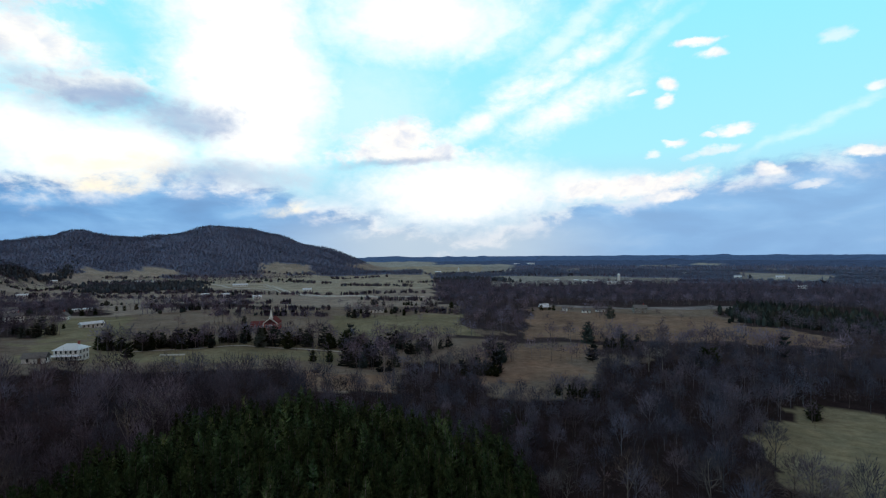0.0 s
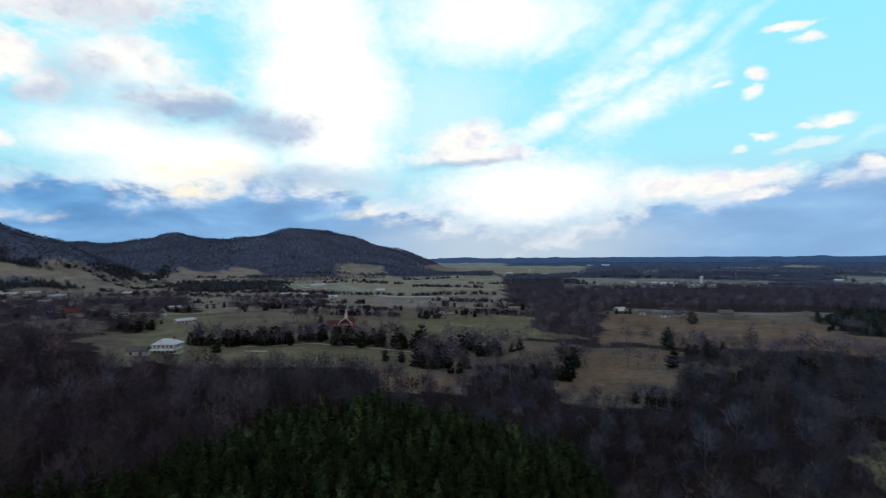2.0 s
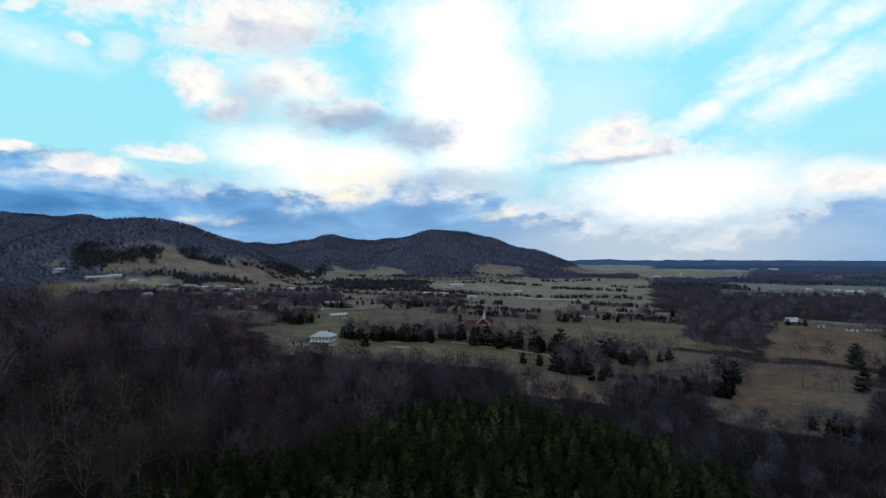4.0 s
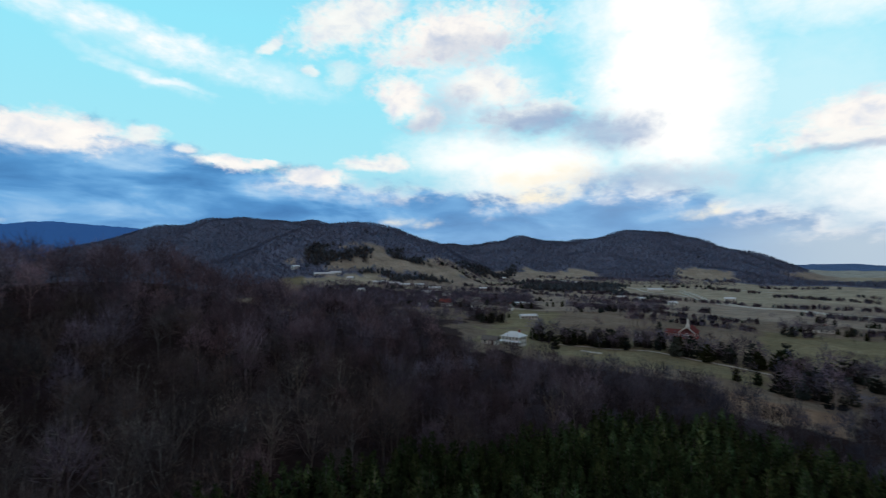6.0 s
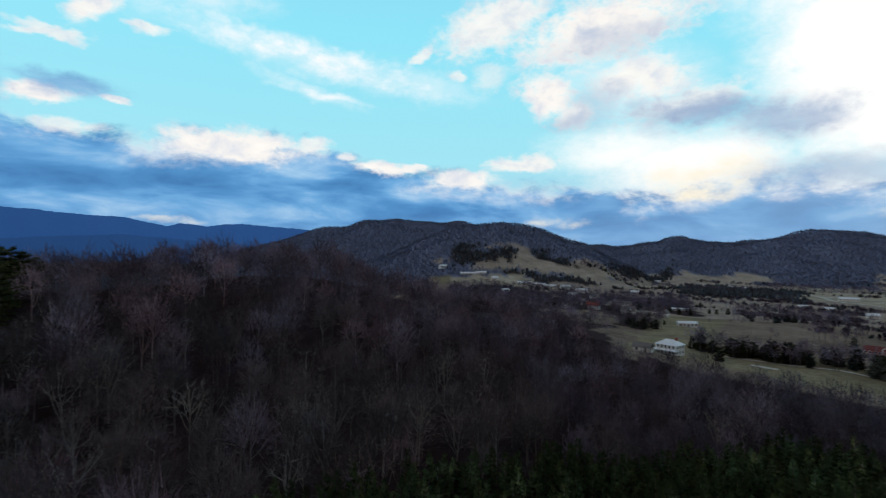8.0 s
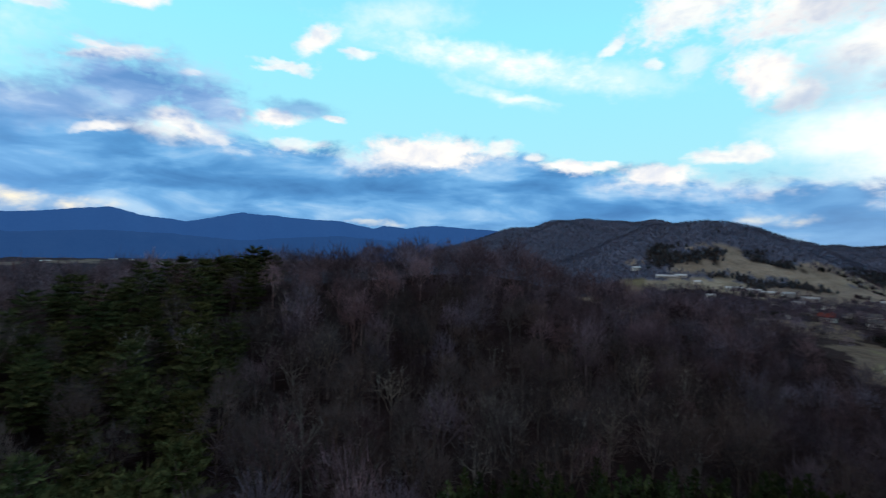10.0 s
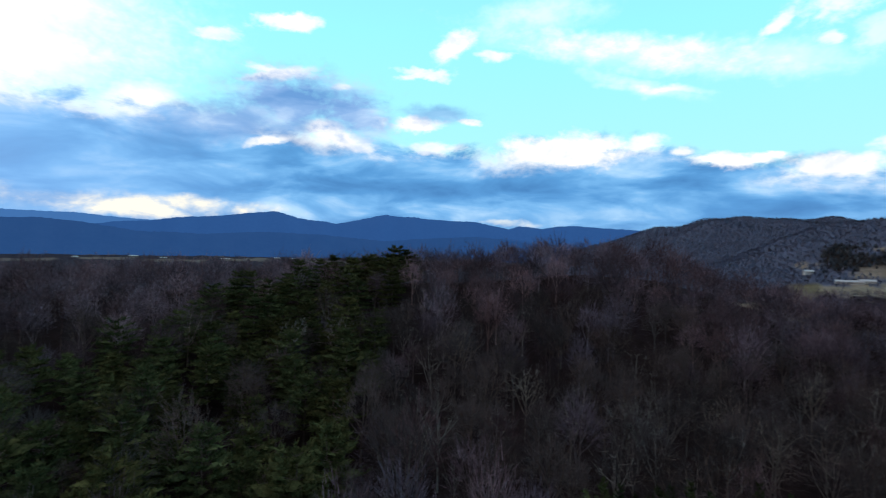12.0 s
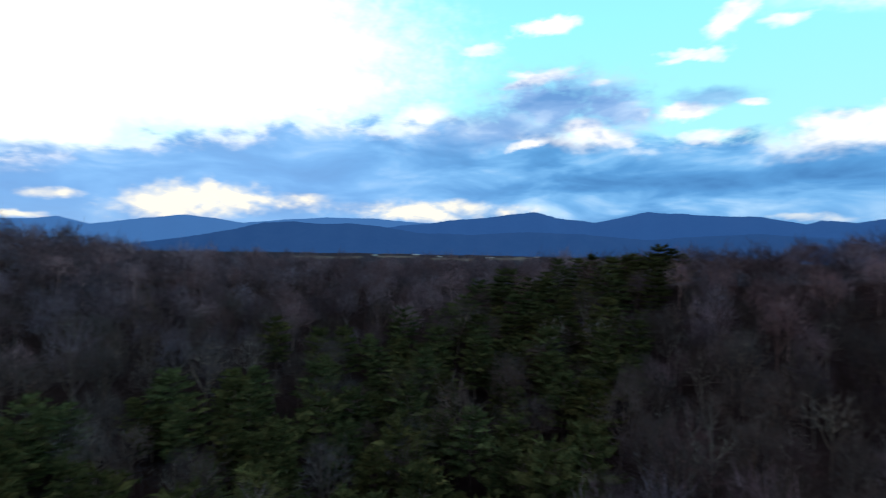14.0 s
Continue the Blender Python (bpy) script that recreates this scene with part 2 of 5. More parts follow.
# ---------------------------------------------------------------- materials
def surface(name, stops, scale=1.0, rough=0.9, fine=6.0, bump=0.0, rand=0.0, attr="", metal=0.0, tone=False, glow=None):
    """A node material: noise at two scales through a colour ramp, or over a land cover colour, with random variation from piece to piece."""
    m = bpy.data.materials.new(name)
    m.use_nodes = True
    tree = m.node_tree
    put, add, calc, vec, step, blend, noise_at, ramp = shader_tools(tree)
    bsdf = tree.nodes["Principled BSDF"]
    place = add("ShaderNodeNewGeometry")
    a = noise_at(place, scale, 5.0, 0.6)
    b = noise_at(place, scale * fine, 4.0, 0.6)
    mixed = calc("ADD", calc("MULTIPLY", a, 0.6), calc("MULTIPLY", b, 0.4))
    if attr:
        land = add("ShaderNodeAttribute", attribute_name=attr)
        wide = noise_at(place, scale * 0.12, 4.0, 0.6)
        worn = calc("MULTIPLY", step(mixed, 0.3, 0.7, 0.6, 1.4, smooth=False), step(wide, 0.3, 0.7, 0.75, 1.25, smooth=False))
        colour = vec("MULTIPLY", land, add("ShaderNodeCombineXYZ", (worn, worn, worn)))
        tint = noise_at(place, scale * 0.3, 3.0, 0.5)
        colour = blend(step(tint, 0.45, 0.7, 0.0, 0.2), colour, vec("MULTIPLY", colour, (1.2, .95, .7)))
    else:
        colour = ramp(step(mixed, 0.3, 0.7, smooth=False), stops)
    if rand:
        r = add("ShaderNodeObjectInfo", out=5)
        hue = calc("FRACT", calc("MULTIPLY", r, 7.31))
        r = step(r, 0.0, 1.0, 1 - rand, 1 + rand, smooth=False)
        colour = vec("MULTIPLY", colour, add("ShaderNodeCombineXYZ", (r, r, r)))
        colour = vec("MULTIPLY", colour, blend(hue, (1.10, .97, .90, 1), (.92, 1.0, 1.05, 1)))
    if tone:
        colour = vec("MULTIPLY", colour, add("ShaderNodeAttribute", attribute_name="tone"))
    put(bsdf.inputs["Base Color"], colour)
    bsdf.inputs["Roughness"].default_value, bsdf.inputs["Metallic"].default_value = rough, metal
    bsdf.inputs["Specular IOR Level"].default_value = 0.0 if rough >= 0.85 else 0.25
    # even emission that stands in for haze over a far ridge
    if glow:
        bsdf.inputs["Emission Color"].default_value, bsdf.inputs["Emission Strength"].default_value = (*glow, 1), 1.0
    if bump:
        put(bsdf.inputs["Normal"], add("ShaderNodeBump", {"Strength": bump, "Distance": 0.3 / scale, "Height": mixed}))
    return m


M_GROUND = surface("ground", (), 0.25, 0.95, 7.0, 0.5, attr="land")
BARK = [(0, (.07, .056, .054)), (.6, (.14, .116, .11)), (1, (.27, .23, .215))]
TWIG = [(0, (.047, .041, .049)), (.5, (.098, .087, .103)), (1, (.175, .157, .182))]
M_BARK = surface("bark", BARK, 1.2, 0.95, 5, rand=.3)
M_BARK_PALE = surface("pale_bark", [(0, (.14, .13, .125)), (.5, (.27, .25, .235)), (1, (.42, .39, .365))], 1.2, 0.9, 5, rand=.1)
M_TWIG = surface("twigs", [(0, (.047, .040, .044)), (.5, (.100, .086, .093)), (1, (.185, .160, .168))], .3, 0.95, 8, rand=.5)
M_BARK_GREY = surface("grey_bark", [(0, (.12, .108, .105)), (.6, (.27, .245, .235)), (1, (.44, .41, .385))], 1.2, 0.95, 5, rand=.25)
M_BARK_WOODS = surface("woodland_bark", [(0, (.05, .044, .047)), (.5, (.105, .094, .096)), (1, (.25, .228, .224))], 1.2, 0.95, 5, tone=True)
M_TWIG_WOODS = surface("woodland_twigs", TWIG, .3, 0.95, 8, tone=True)
M_FARWOOD = surface("far_wood", [(0, (.058, .051, .074)), (.5, (.118, .105, .145)), (1, (.195, .172, .22))], .03, 0.95, 8, tone=True)
# distance haze is in these colours: hill woods pale blue, evergreens lifted
M_HAZY_HILLWOOD = surface("hazy_hill_wood", [(0, (.196, .238, .345)), (.5, (.218, .262, .378)), (1, (.242, .288, .412))], .012, 0.95, 12, tone=True)
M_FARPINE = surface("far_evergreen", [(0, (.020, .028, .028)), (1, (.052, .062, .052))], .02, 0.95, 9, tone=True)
M_HAZY_HILLPINE = surface("hazy_hill_evergreen", [(0, (.045, .055, .070)), (1, (.075, .088, .098))], .02, 0.95, 9, tone=True)
M_NEEDLE = surface("pine_needles", [(0, (.012, .022, .011)), (.5, (.040, .062, .028)), (1, (.112, .145, .062))], .5, 0.88, 6, rand=.3)
M_NEEDLE_WOODS = surface("plantation_needles", [(0, (.012, .022, .011)), (.5, (.040, .062, .028)), (1, (.112, .145, .062))], .5, 0.88, 6, tone=True)
M_NEEDLE_B = surface("white_pine_needles", [(0, (.018, .026, .013)), (.5, (.064, .078, .036)), (1, (.18, .198, .085))], .3, 0.88, 6, rand=.35)
M_CEDAR = surface("cedar_needles", [(0, (.012, .018, .010)), (.5, (.026, .034, .016)), (1, (.048, .052, .024))], .6, 0.85, 6, rand=.3)
M_WHITE = surface("white_paint", [(0, (.62, .62, .61)), (1, (.82, .81, .79))], .6, 0.6, 8)
M_TIN = surface("white_metal_roof", [(0, (.64, .70, .78)), (1, (.80, .85, .90))], .3, 0.4, 9, metal=.1)
M_SHINGLE = surface("grey_shingle", [(0, (.12, .115, .115)), (1, (.24, .23, .23))], .8, 0.9, 9)
M_REDROOF = surface("red_roof", [(0, (.19, .04, .034)), (1, (.30, .07, .055))], .8, 0.8, 9)
M_CHURCHROOF = surface("dark_red_shingle", [(0, (.12, .04, .042)), (1, (.20, .068, .068))], .8, 0.9, 9)
M_BRICK = surface("red_brick", [(0, (.27, .06, .055)), (1, (.40, .10, .09))], 1.5, 0.9, 9)
M_STONE = surface("grey_stone", [(0, (.16, .15, .14)), (1, (.30, .28, .26))], 1.5, 0.9, 9)
M_GLASS = surface("dark_glass", [(0, (.02, .025, .03)), (1, (.04, .045, .05))], 1.0, 0.15, 5)
M_BOARD = surface("weathered_board", [(0, (.10, .075, .055)), (1, (.20, .15, .11))], .8, 0.9, 9)
M_GRAVEL = surface("pale_gravel", [(0, (.40, .385, .36)), (1, (.58, .56, .53))], .5, 0.95, 9)
# dark ridges with blue emission added in place of haze
M_HAZE = surface("far_range", [(0, (.010, .018, .035)), (.5, (.016, .026, .046)), (1, (.024, .036, .058))], .004, 1.0, 9, glow=(.019, .072, .225))
M_HAZE_FAR = surface("farthest_range", [(0, (.012, .022, .04)), (1, (.02, .034, .06))], .003, 1.0, 9, glow=(.045, .14, .36))
M_HAZE_NEAR = surface("foothill", [(0, (.012, .016, .028)), (1, (.026, .032, .046))], .006, 1.0, 9, glow=(.014, .056, .175))


# ---------------------------------------------------------------- meshes
def mesh_of(name, verts, faces, mats, index=None):
    """A mesh from numpy arrays of corners and triangles."""
    me = bpy.data.meshes.new(name)
    verts, faces = np.asarray(verts, np.float32), np.asarray(faces, np.int32)
    n, k = faces.shape
    me.vertices.add(len(verts)), me.loops.add(n * k), me.polygons.add(n)
    me.vertices.foreach_set("co", verts.ravel())
    me.loops.foreach_set("vertex_index", faces.ravel())
    me.polygons.foreach_set("loop_start", np.arange(n, dtype=np.int32) * k)
    for m in mats:
        me.materials.append(m)
    if index is not None:
        me.polygons.foreach_set("material_index", np.asarray(index, np.int32))
    me.update(calc_edges=True)
    return me


def part(name, bm, material, parent, label=""):
    """Links a bmesh as one mesh object under a thing or a part."""
    me = bpy.data.meshes.new(name)
    bm.to_mesh(me)
    bm.free()
    me.materials.append(material)
    ob = new(name, me)
    ob.parent = parent
    return tagged(ob, label)


def thing(name, m, label, category, group="", kind=""):
    ob = new(name)
    ob.empty_display_size = 0.5
    ob.matrix_world = m
    return tagged(ob, label, category, group, kind)


def smooth01(x, lo, hi):
    t = np.clip((x - lo) / (hi - lo), 0, 1)
    return t * t * (3 - 2 * t)


WAVES = np.random.RandomState(5).uniform(-1, 1, (24, 3))


def ripple(x, y, size):
    """Smooth noise about 0, roughly -1 to 1, with features of that size in metres."""
    out = np.zeros_like(np.asarray(x, float))
    for i, (a, b, c) in enumerate(WAVES):
        k = 2 * np.pi / size * (0.6 + 1.5 * i / 24)
        d = math.hypot(a, b)
        out = out + np.sin(k * (a * x + b * y) / d + 12 * c) * 0.28
    return out


def polar(x, y):
    return np.degrees(np.arctan2(-x, y)), np.hypot(x, y)


def at(az, r):
    a = np.radians(az)
    return -np.sin(a) * r, np.cos(a) * r


# ---------------------------------------------------------------- the lie of the land
NEAR_AZ = [-180, -120, -60, -30, -10, 5, 15, 40, 70, 100, 140, 180]
NEAR_Z = [12, 10, 9, 9, 5, 11, 16, 16, 20, 20, 18, 12]
MID_AZ = [-180, -60, -25, -10, 5, 20, 36, 46, 60, 180]
MID_Z = [5, 6, 5, 4, 7, 13, 20, 22, 18, 5]
HILL_AZ = [30, 36, 40, 44, 50, 54, 58, 60, 62, 65, 67.4, 70, 73, 78, 81, 85, 90, 96, 102, 113, 128, 140, 150, 157, 165, 185, 215]
HILL_EL = [-20, -11, -9.0, -7.1, -5.7, -4.5, -3.8, -3.0, -2.5, -1.5, -.3, .9, 1.35, 1.7, 1.5, .95, .4, .1, -.5, -1.4, -1.7, -1.1, -.9, .7, .9, 0, -8]
PEAK_AZ = [2, 7, 9.9, 13.9, 17, 20, 22.2, 25, 27, 29.8, 32, 34, 36, 39, 42, 46, 52]
PEAK_EL = [-2.4, -1.6, -.55, .75, 1.6, 2.45, 2.7, 2.55, 2.1, 1.5, 1.8, 2.05, 1.95, 1.35, 1.4, .9, -.5]
CLEAR_AZ = [36, 40, 43, 45.5, 49, 51, 52.3, 54.2, 57, 60, 64, 70]
CLEAR_EL = [-2.5, -.5, 1.2, 2.1, 3.1, 3.72, 3.85, 3.65, 3.3, 2.2, .6, -2]
LONG_AZ = [44, 50, 55, 57.5, 61, 63, 64.7, 66.2, 68.7, 71, 73.2, 76, 79, 84]
LONG_EL = [-1, 1.5, 3.4, 3.8, 3.65, 3.62, 3.83, 3.8, 3.25, 2.7, 2.3, 1.5, .5, -1.5]
LOW_AZ = [-40, -30, -20.5, -18, -17, -15.5, -13, 0, 2.5, 5, 7.5, 10, 14]
LOW_EL = [-1.35, -1.25, -1.1, -.95, -.93, -1.1, -1.05, -.95, -.85, -.62, -.7, -.9, -1.4]


def crest(az, r, table_az, table_el, dist, tall, front, back):
    """A ridge whose tree tops reach the given elevations as seen from the eye."""
    z = EYE + dist * np.tan(np.radians(np.interp(az, table_az, table_el))) - tall
    z = np.where((az < table_az[0]) | (az > table_az[-1]), -30, z)
    return z * np.where(r < dist, np.exp(-((r - dist) / front) ** 2), np.exp(-((r - dist) / back) ** 2))


def ground_z(x, y):
    az, r = polar(x, y)
    near = np.interp(az, NEAR_AZ, NEAR_Z)
    mid = np.interp(az, MID_AZ, MID_Z)
    z = near + (mid - near) * smooth01(r, 170, 300)
    z = z + (4 - z) * smooth01(r, 340, 800)
    z = z + ripple(x, y, 300) * 1.2 * smooth01(r, 150, 400) + ripple(x, y, 70) * 0.35
    # the wooded hill
    dist = 245 + 25 * np.sin(np.radians(az * 3)) + 60 * smooth01(az, 105, 150)
    top = EYE + dist * np.tan(np.radians(np.interp(az, HILL_AZ, HILL_EL))) - 17
    top = np.maximum(top, z)
    rise = smooth01(r, 55, 250) * 0.35 + 0.65 * smooth01(r, 110, 262)
    fall = 1 - smooth01(r, dist * 1.15, dist * 2.6)
    z = z + (top - z) * np.where(r < dist, rise / np.maximum(smooth01(dist, 55, 250) * .35 + .65 * smooth01(dist, 110, 262), .3), fall)
    z = np.maximum(z, crest(az, r, PEAK_AZ, PEAK_EL, 2000, 9, 380, 600) + ripple(x, y, 240) * 5 * smooth01(r, 1300, 1700))
    z = np.maximum(z, crest(az, r, CLEAR_AZ, CLEAR_EL, 1450, 9, 300, 400) + ripple(x, y, 200) * 4 * smooth01(r, 1000, 1250))
    z = np.maximum(z, crest(az, r, LONG_AZ, LONG_EL, 2050, 9, 420, 500) + ripple(x, y, 240) * 5 * smooth01(r, 1400, 1700))
    z = np.maximum(z, crest(az, r, LOW_AZ, LOW_EL, 4300, 0, 500, 300) * smooth01(r, 3000, 3800))
    return z


# edge of the near woods
EDGE_AZ = [-180, -31, -24, -17, -15, -5, -3, 4, 5.5, 14, 16, 20, 41, 44, 60, 66, 180]
EDGE_R = [420, 384, 350, 300, 236, 230, 300, 296, 214, 214, 256, 268, 272, 280, 300, 900, 1200]
# the land beyond, laid one over another: 0 woods, 1 pasture, 2 stubble, 3 straw-coloured slope, 4 evergreens, 5 dry grass;
# (kind, azimuth from, to, near edge at either end, far edge at either end)
LAND = [
    (0, -62, 1, 640, 640, 4000, 4000), (0, -62, -28, 262, 262, 700, 700), (0, -10.5, -1.2, 402, 430, 650, 660), (0, -20, -1, 372, 372, 420, 400), (0, -34, -15, 340, 330, 412, 402), (0, 60, 180, 900, 900, 3600, 3600), (1, 96, 99, 2600, 2600, 3000, 3000), (1, 103, 108, 2300, 2300, 2900, 2800), (1, 112, 116, 2500, 2500, 3100, 3000), (1, 118, 123, 2250, 2300, 2700, 2700), (3, 124, 128, 2600, 2600, 3000, 3000), (1, 130, 137, 2350, 2350, 2700, 2700),
    (5, -27, -9.5, 404, 388, 556, 580), (5, -36, -27, 416, 406, 438, 550), (5, -16, -3.5, 286, 250, 366, 334), (5, 5, 14.5, 215, 218, 258, 258),
    (4, -62, -28.5, 450, 520, 560, 640), (1, -62, -31.2, 148, 158, 278, 252),
    (1, -24.5, -5.5, 1070, 930, 1230, 1330), (1, -7.5, 6, 1480, 1430, 2300, 2300), (1, -36.7, -29.3, 1150, 1200, 1480, 1500), (1, -34, -31.5, 1680, 1680, 1850, 1850), (3, -28, -25.5, 2150, 2150, 2380, 2350),
    (1, -24, -20.5, 1980, 2000, 2180, 2150), (1, -15, -12.5, 1560, 1560, 1800, 1800), (0, -3, 9, 1240, 1240, 1430, 1430), (4, -7, 1, 1040, 1050, 1180, 1140),
    (1, 24, 41, 1240, 1190, 1430, 1300), (1, 10, 24.5, 800, 1080, 1400, 1375), (1, 1, 10.2, 860, 900, 1400, 1420), (0, 19.2, 28, 1362, 1385, 1900, 1900), (0, 2.5, 16.4, 1415, 1400, 1700, 1620), (4, 24.3, 34.6, 945, 1085, 1245, 1355),
    (3, 14, 19.3, 1440, 1440, 1540, 1580), (3, 27, 30.3, 1440, 1440, 1530, 1580), (3, 32, 34.7, 1430, 1450, 1540, 1530), (4, 35.1, 41.1, 1490, 1205, 1590, 1285),
    (0, 33, 41, 640, 650, 900, 960), (0, 20, 30, 650, 690, 720, 770), (0, 36, 40.5, 424, 430, 520, 600), (1, 30.5, 38, 384, 400, 600, 640), (1, 11, 39.8, 284, 300, 346, 392), (1, -2.5, 11, 388, 384, 532, 516),
    (0, 41, 60, 270, 270, 420, 420), (0, 39.5, 58, 560, 560, 985, 985), (1, 41, 48, 940, 950, 985, 985),
    (1, 36, 41.6, 1310, 1130, 1370, 1210), (3, 41.5, 51.2, 1118, 1098, 1238, 1178), (3, 49.2, 50.9, 1100, 1100, 1242, 1238), (3, 51.2, 55.6, 1092, 1105, 1152, 1138), (3, 50.4, 54.2, 1240, 1236, 1260, 1252), (3, 56.3, 59.5, 1178, 1188, 1200, 1212),
    (4, 51, 57.6, 1152, 1138, 1228, 1228), (4, 44.8, 48.9, 1172, 1180, 1236, 1250), (4, 42.3, 52, 1050, 1040, 1100, 1088), (1, 49.5, 59.2, 985, 1005, 1058, 1080),
]


def open_land(x, y):
    """The kind of land at a place; borders waver."""
    az, r = polar(x, y)
    a = az + ripple(x, y, 110) * np.clip(380 / np.maximum(r, 60), .2, .8) + ripple(x, y, 30) * np.clip(60 / np.maximum(r, 60), .05, .3)
    d = r * (1 + .012 * ripple(x + 500, y, 150) + .006 * ripple(x, y + 300, 40))
    out = np.where(d < np.interp(az, EDGE_AZ, EDGE_R), 0, 2)
    out = np.where((ground_z(x, y) > 24) & (r > 700), 0, out)
    for kind, a0, a1, n0, n1, f0, f1 in LAND:
        t = (a - a0) / (a1 - a0)
        out = np.where((t > 0) & (t < 1) & (d > n0 + (n1 - n0) * t) & (d < f0 + (f1 - f0) * t), kind, out)
    return out


def build_ground():
    az = np.concatenate([np.arange(-60, 175, 0.5), np.arange(175, 300, 2.5)])
    r = np.concatenate([[0.5], np.geomspace(12, 120, 16)[:-1], np.geomspace(120, 1200, 120)[:-1], np.geomspace(1200, 4950, 95)])
    A, R = np.meshgrid(az, r, indexing="ij")
    x, y = at(A, R)
    z = ground_z(x, y)
    n, k = A.shape
    verts = np.stack([x, y, z], -1).reshape(-1, 3)
    i, j = np.meshgrid(np.arange(n), np.arange(k - 1), indexing="ij")
    i2 = (i + 1) % n
    a, b, c, d = i * k + j, i * k + j + 1, i2 * k + j + 1, i2 * k + j
    middle = np.stack([np.full(n, n * k), np.arange(n) * k, (np.arange(n) + 1) % n * k], -1)
    faces = np.concatenate([np.stack([a, b, c], -1).reshape(-1, 3), np.stack([a, c, d], -1).reshape(-1, 3), middle])
    verts = np.concatenate([verts, [[0, 0, float(ground_z(np.array(0.0), np.array(1.0)))]]])
    me = mesh_of("ground", verts, faces, [M_GROUND])
    kinds = open_land(x, y)
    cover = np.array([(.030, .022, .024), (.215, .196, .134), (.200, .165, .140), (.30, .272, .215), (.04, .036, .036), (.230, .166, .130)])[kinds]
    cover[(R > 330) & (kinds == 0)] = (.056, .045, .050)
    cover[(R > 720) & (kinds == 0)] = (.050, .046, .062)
    # from here out, distance haze is painted in: cover turns paler and bluer
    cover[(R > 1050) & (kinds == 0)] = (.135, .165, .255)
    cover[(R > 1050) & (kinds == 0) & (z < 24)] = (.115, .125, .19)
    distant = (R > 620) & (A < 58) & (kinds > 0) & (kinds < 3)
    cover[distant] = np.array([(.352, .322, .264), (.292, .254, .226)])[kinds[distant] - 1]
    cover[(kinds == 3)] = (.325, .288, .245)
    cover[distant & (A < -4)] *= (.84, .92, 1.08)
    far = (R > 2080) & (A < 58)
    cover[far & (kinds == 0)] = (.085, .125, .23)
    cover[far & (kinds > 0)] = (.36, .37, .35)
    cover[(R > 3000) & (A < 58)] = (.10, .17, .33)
    # valley behind the hill: cover also lifted towards haze blue
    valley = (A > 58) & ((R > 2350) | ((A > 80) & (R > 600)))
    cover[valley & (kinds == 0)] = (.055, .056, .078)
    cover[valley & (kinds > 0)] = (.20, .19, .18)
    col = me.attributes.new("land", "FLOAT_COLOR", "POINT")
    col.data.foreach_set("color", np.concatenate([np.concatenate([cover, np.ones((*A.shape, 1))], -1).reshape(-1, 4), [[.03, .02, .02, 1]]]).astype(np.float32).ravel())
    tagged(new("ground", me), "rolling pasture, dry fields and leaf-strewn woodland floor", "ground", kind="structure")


build_ground()


def far_range(name, label, dist, depth, table_az, table_el, rough, material, foot=-60):
    """A mountain ridge on the skyline, with spurs running down from its crest."""
    az = np.arange(table_az[0], table_az[-1], 0.15)
    el = np.interp(az, table_az, table_el) + rough * ripple(az * 100, az * 0, 90) * .5 + rough * ripple(az * 100, az * 0, 30) * .35
    top = EYE + dist * np.tan(np.radians(el))
    rows = []
    steps = np.linspace(-1, 1, 19)
    for s in steps:
        d = dist + s * depth + ripple(az * 100, az * 0 + s * 50, 500) * depth * 0.12 * (1 - abs(s))
        x, y = at(az, d)
        h = foot + (top - foot) * (1 - abs(s) ** 1.25) * (1 + 0.12 * ripple(az * 100 + s * 130, az * 0 + s * 60, 420) * min(1, 3 * abs(s)) * (1 - abs(s)))
        rows.append(np.stack([x, y, np.minimum(h, foot + (top - foot) * (1 - .5 * abs(s)))], -1))
    verts = np.array(rows)
    m, k = verts.shape[:2]
    i, j = np.meshgrid(np.arange(m - 1), np.arange(k - 1), indexing="ij")
    faces = np.stack([i * k + j, i * k + j + 1, (i + 1) * k + j + 1, (i + 1) * k + j], -1).reshape(-1, 4)
    return tagged(new(name, mesh_of(name, verts.reshape(-1, 3), faces, [material])), label, "mountain", kind="structure")


FAR_AZ = [66, 73, 77, 79.4, 82, 83, 85.4, 86.5, 90, 93, 97.5, 99.8, 103, 105, 107.3, 109.3, 111.4, 113.5, 116.6, 119, 121.6, 126, 131]
FAR_EL = [1.5, 2.45, 2.75, 2.95, 2.75, 2.6, 2.75, 2.45, 3.2, 3.25, 3.55, 3.75, 3.05, 2.7, 2.9, 3.2, 3.8, 3.5, 3.05, 2.9, 2.5, 2.0, 1.0]
WEST_AZ = [110, 118, 122, 125, 128.8, 133.6, 138, 142, 144.7, 147.2, 150.6, 155, 157.5, 159, 163, 170, 185, 200]
WEST_EL = [1.0, 2.1, 2.4, 2.45, 2.75, 2.72, 2.35, 1.9, 2.3, 2.55, 2.1, 1.35, 1.95, 1.7, 1.5, 1.8, 1.2, .4]
FOOT_AZ = [76, 80, 84, 90, 95, 100, 106, 112, 118, 124, 128, 131, 134, 137, 140, 143, 147, 152]
FOOT_EL = [.2, .9, 1.1, 1.6, 1.3, .9, 1.4, 1.6, 1.2, 1.3, 1.9, 2.2, 2.0, 2.2, 2.0, 1.2, .4, -.4]
far_range("mountain_range_west", "hazy pale-blue mountain skyline at dusk", 4780, 260, WEST_AZ, WEST_EL, 0.02, M_HAZE_FAR)
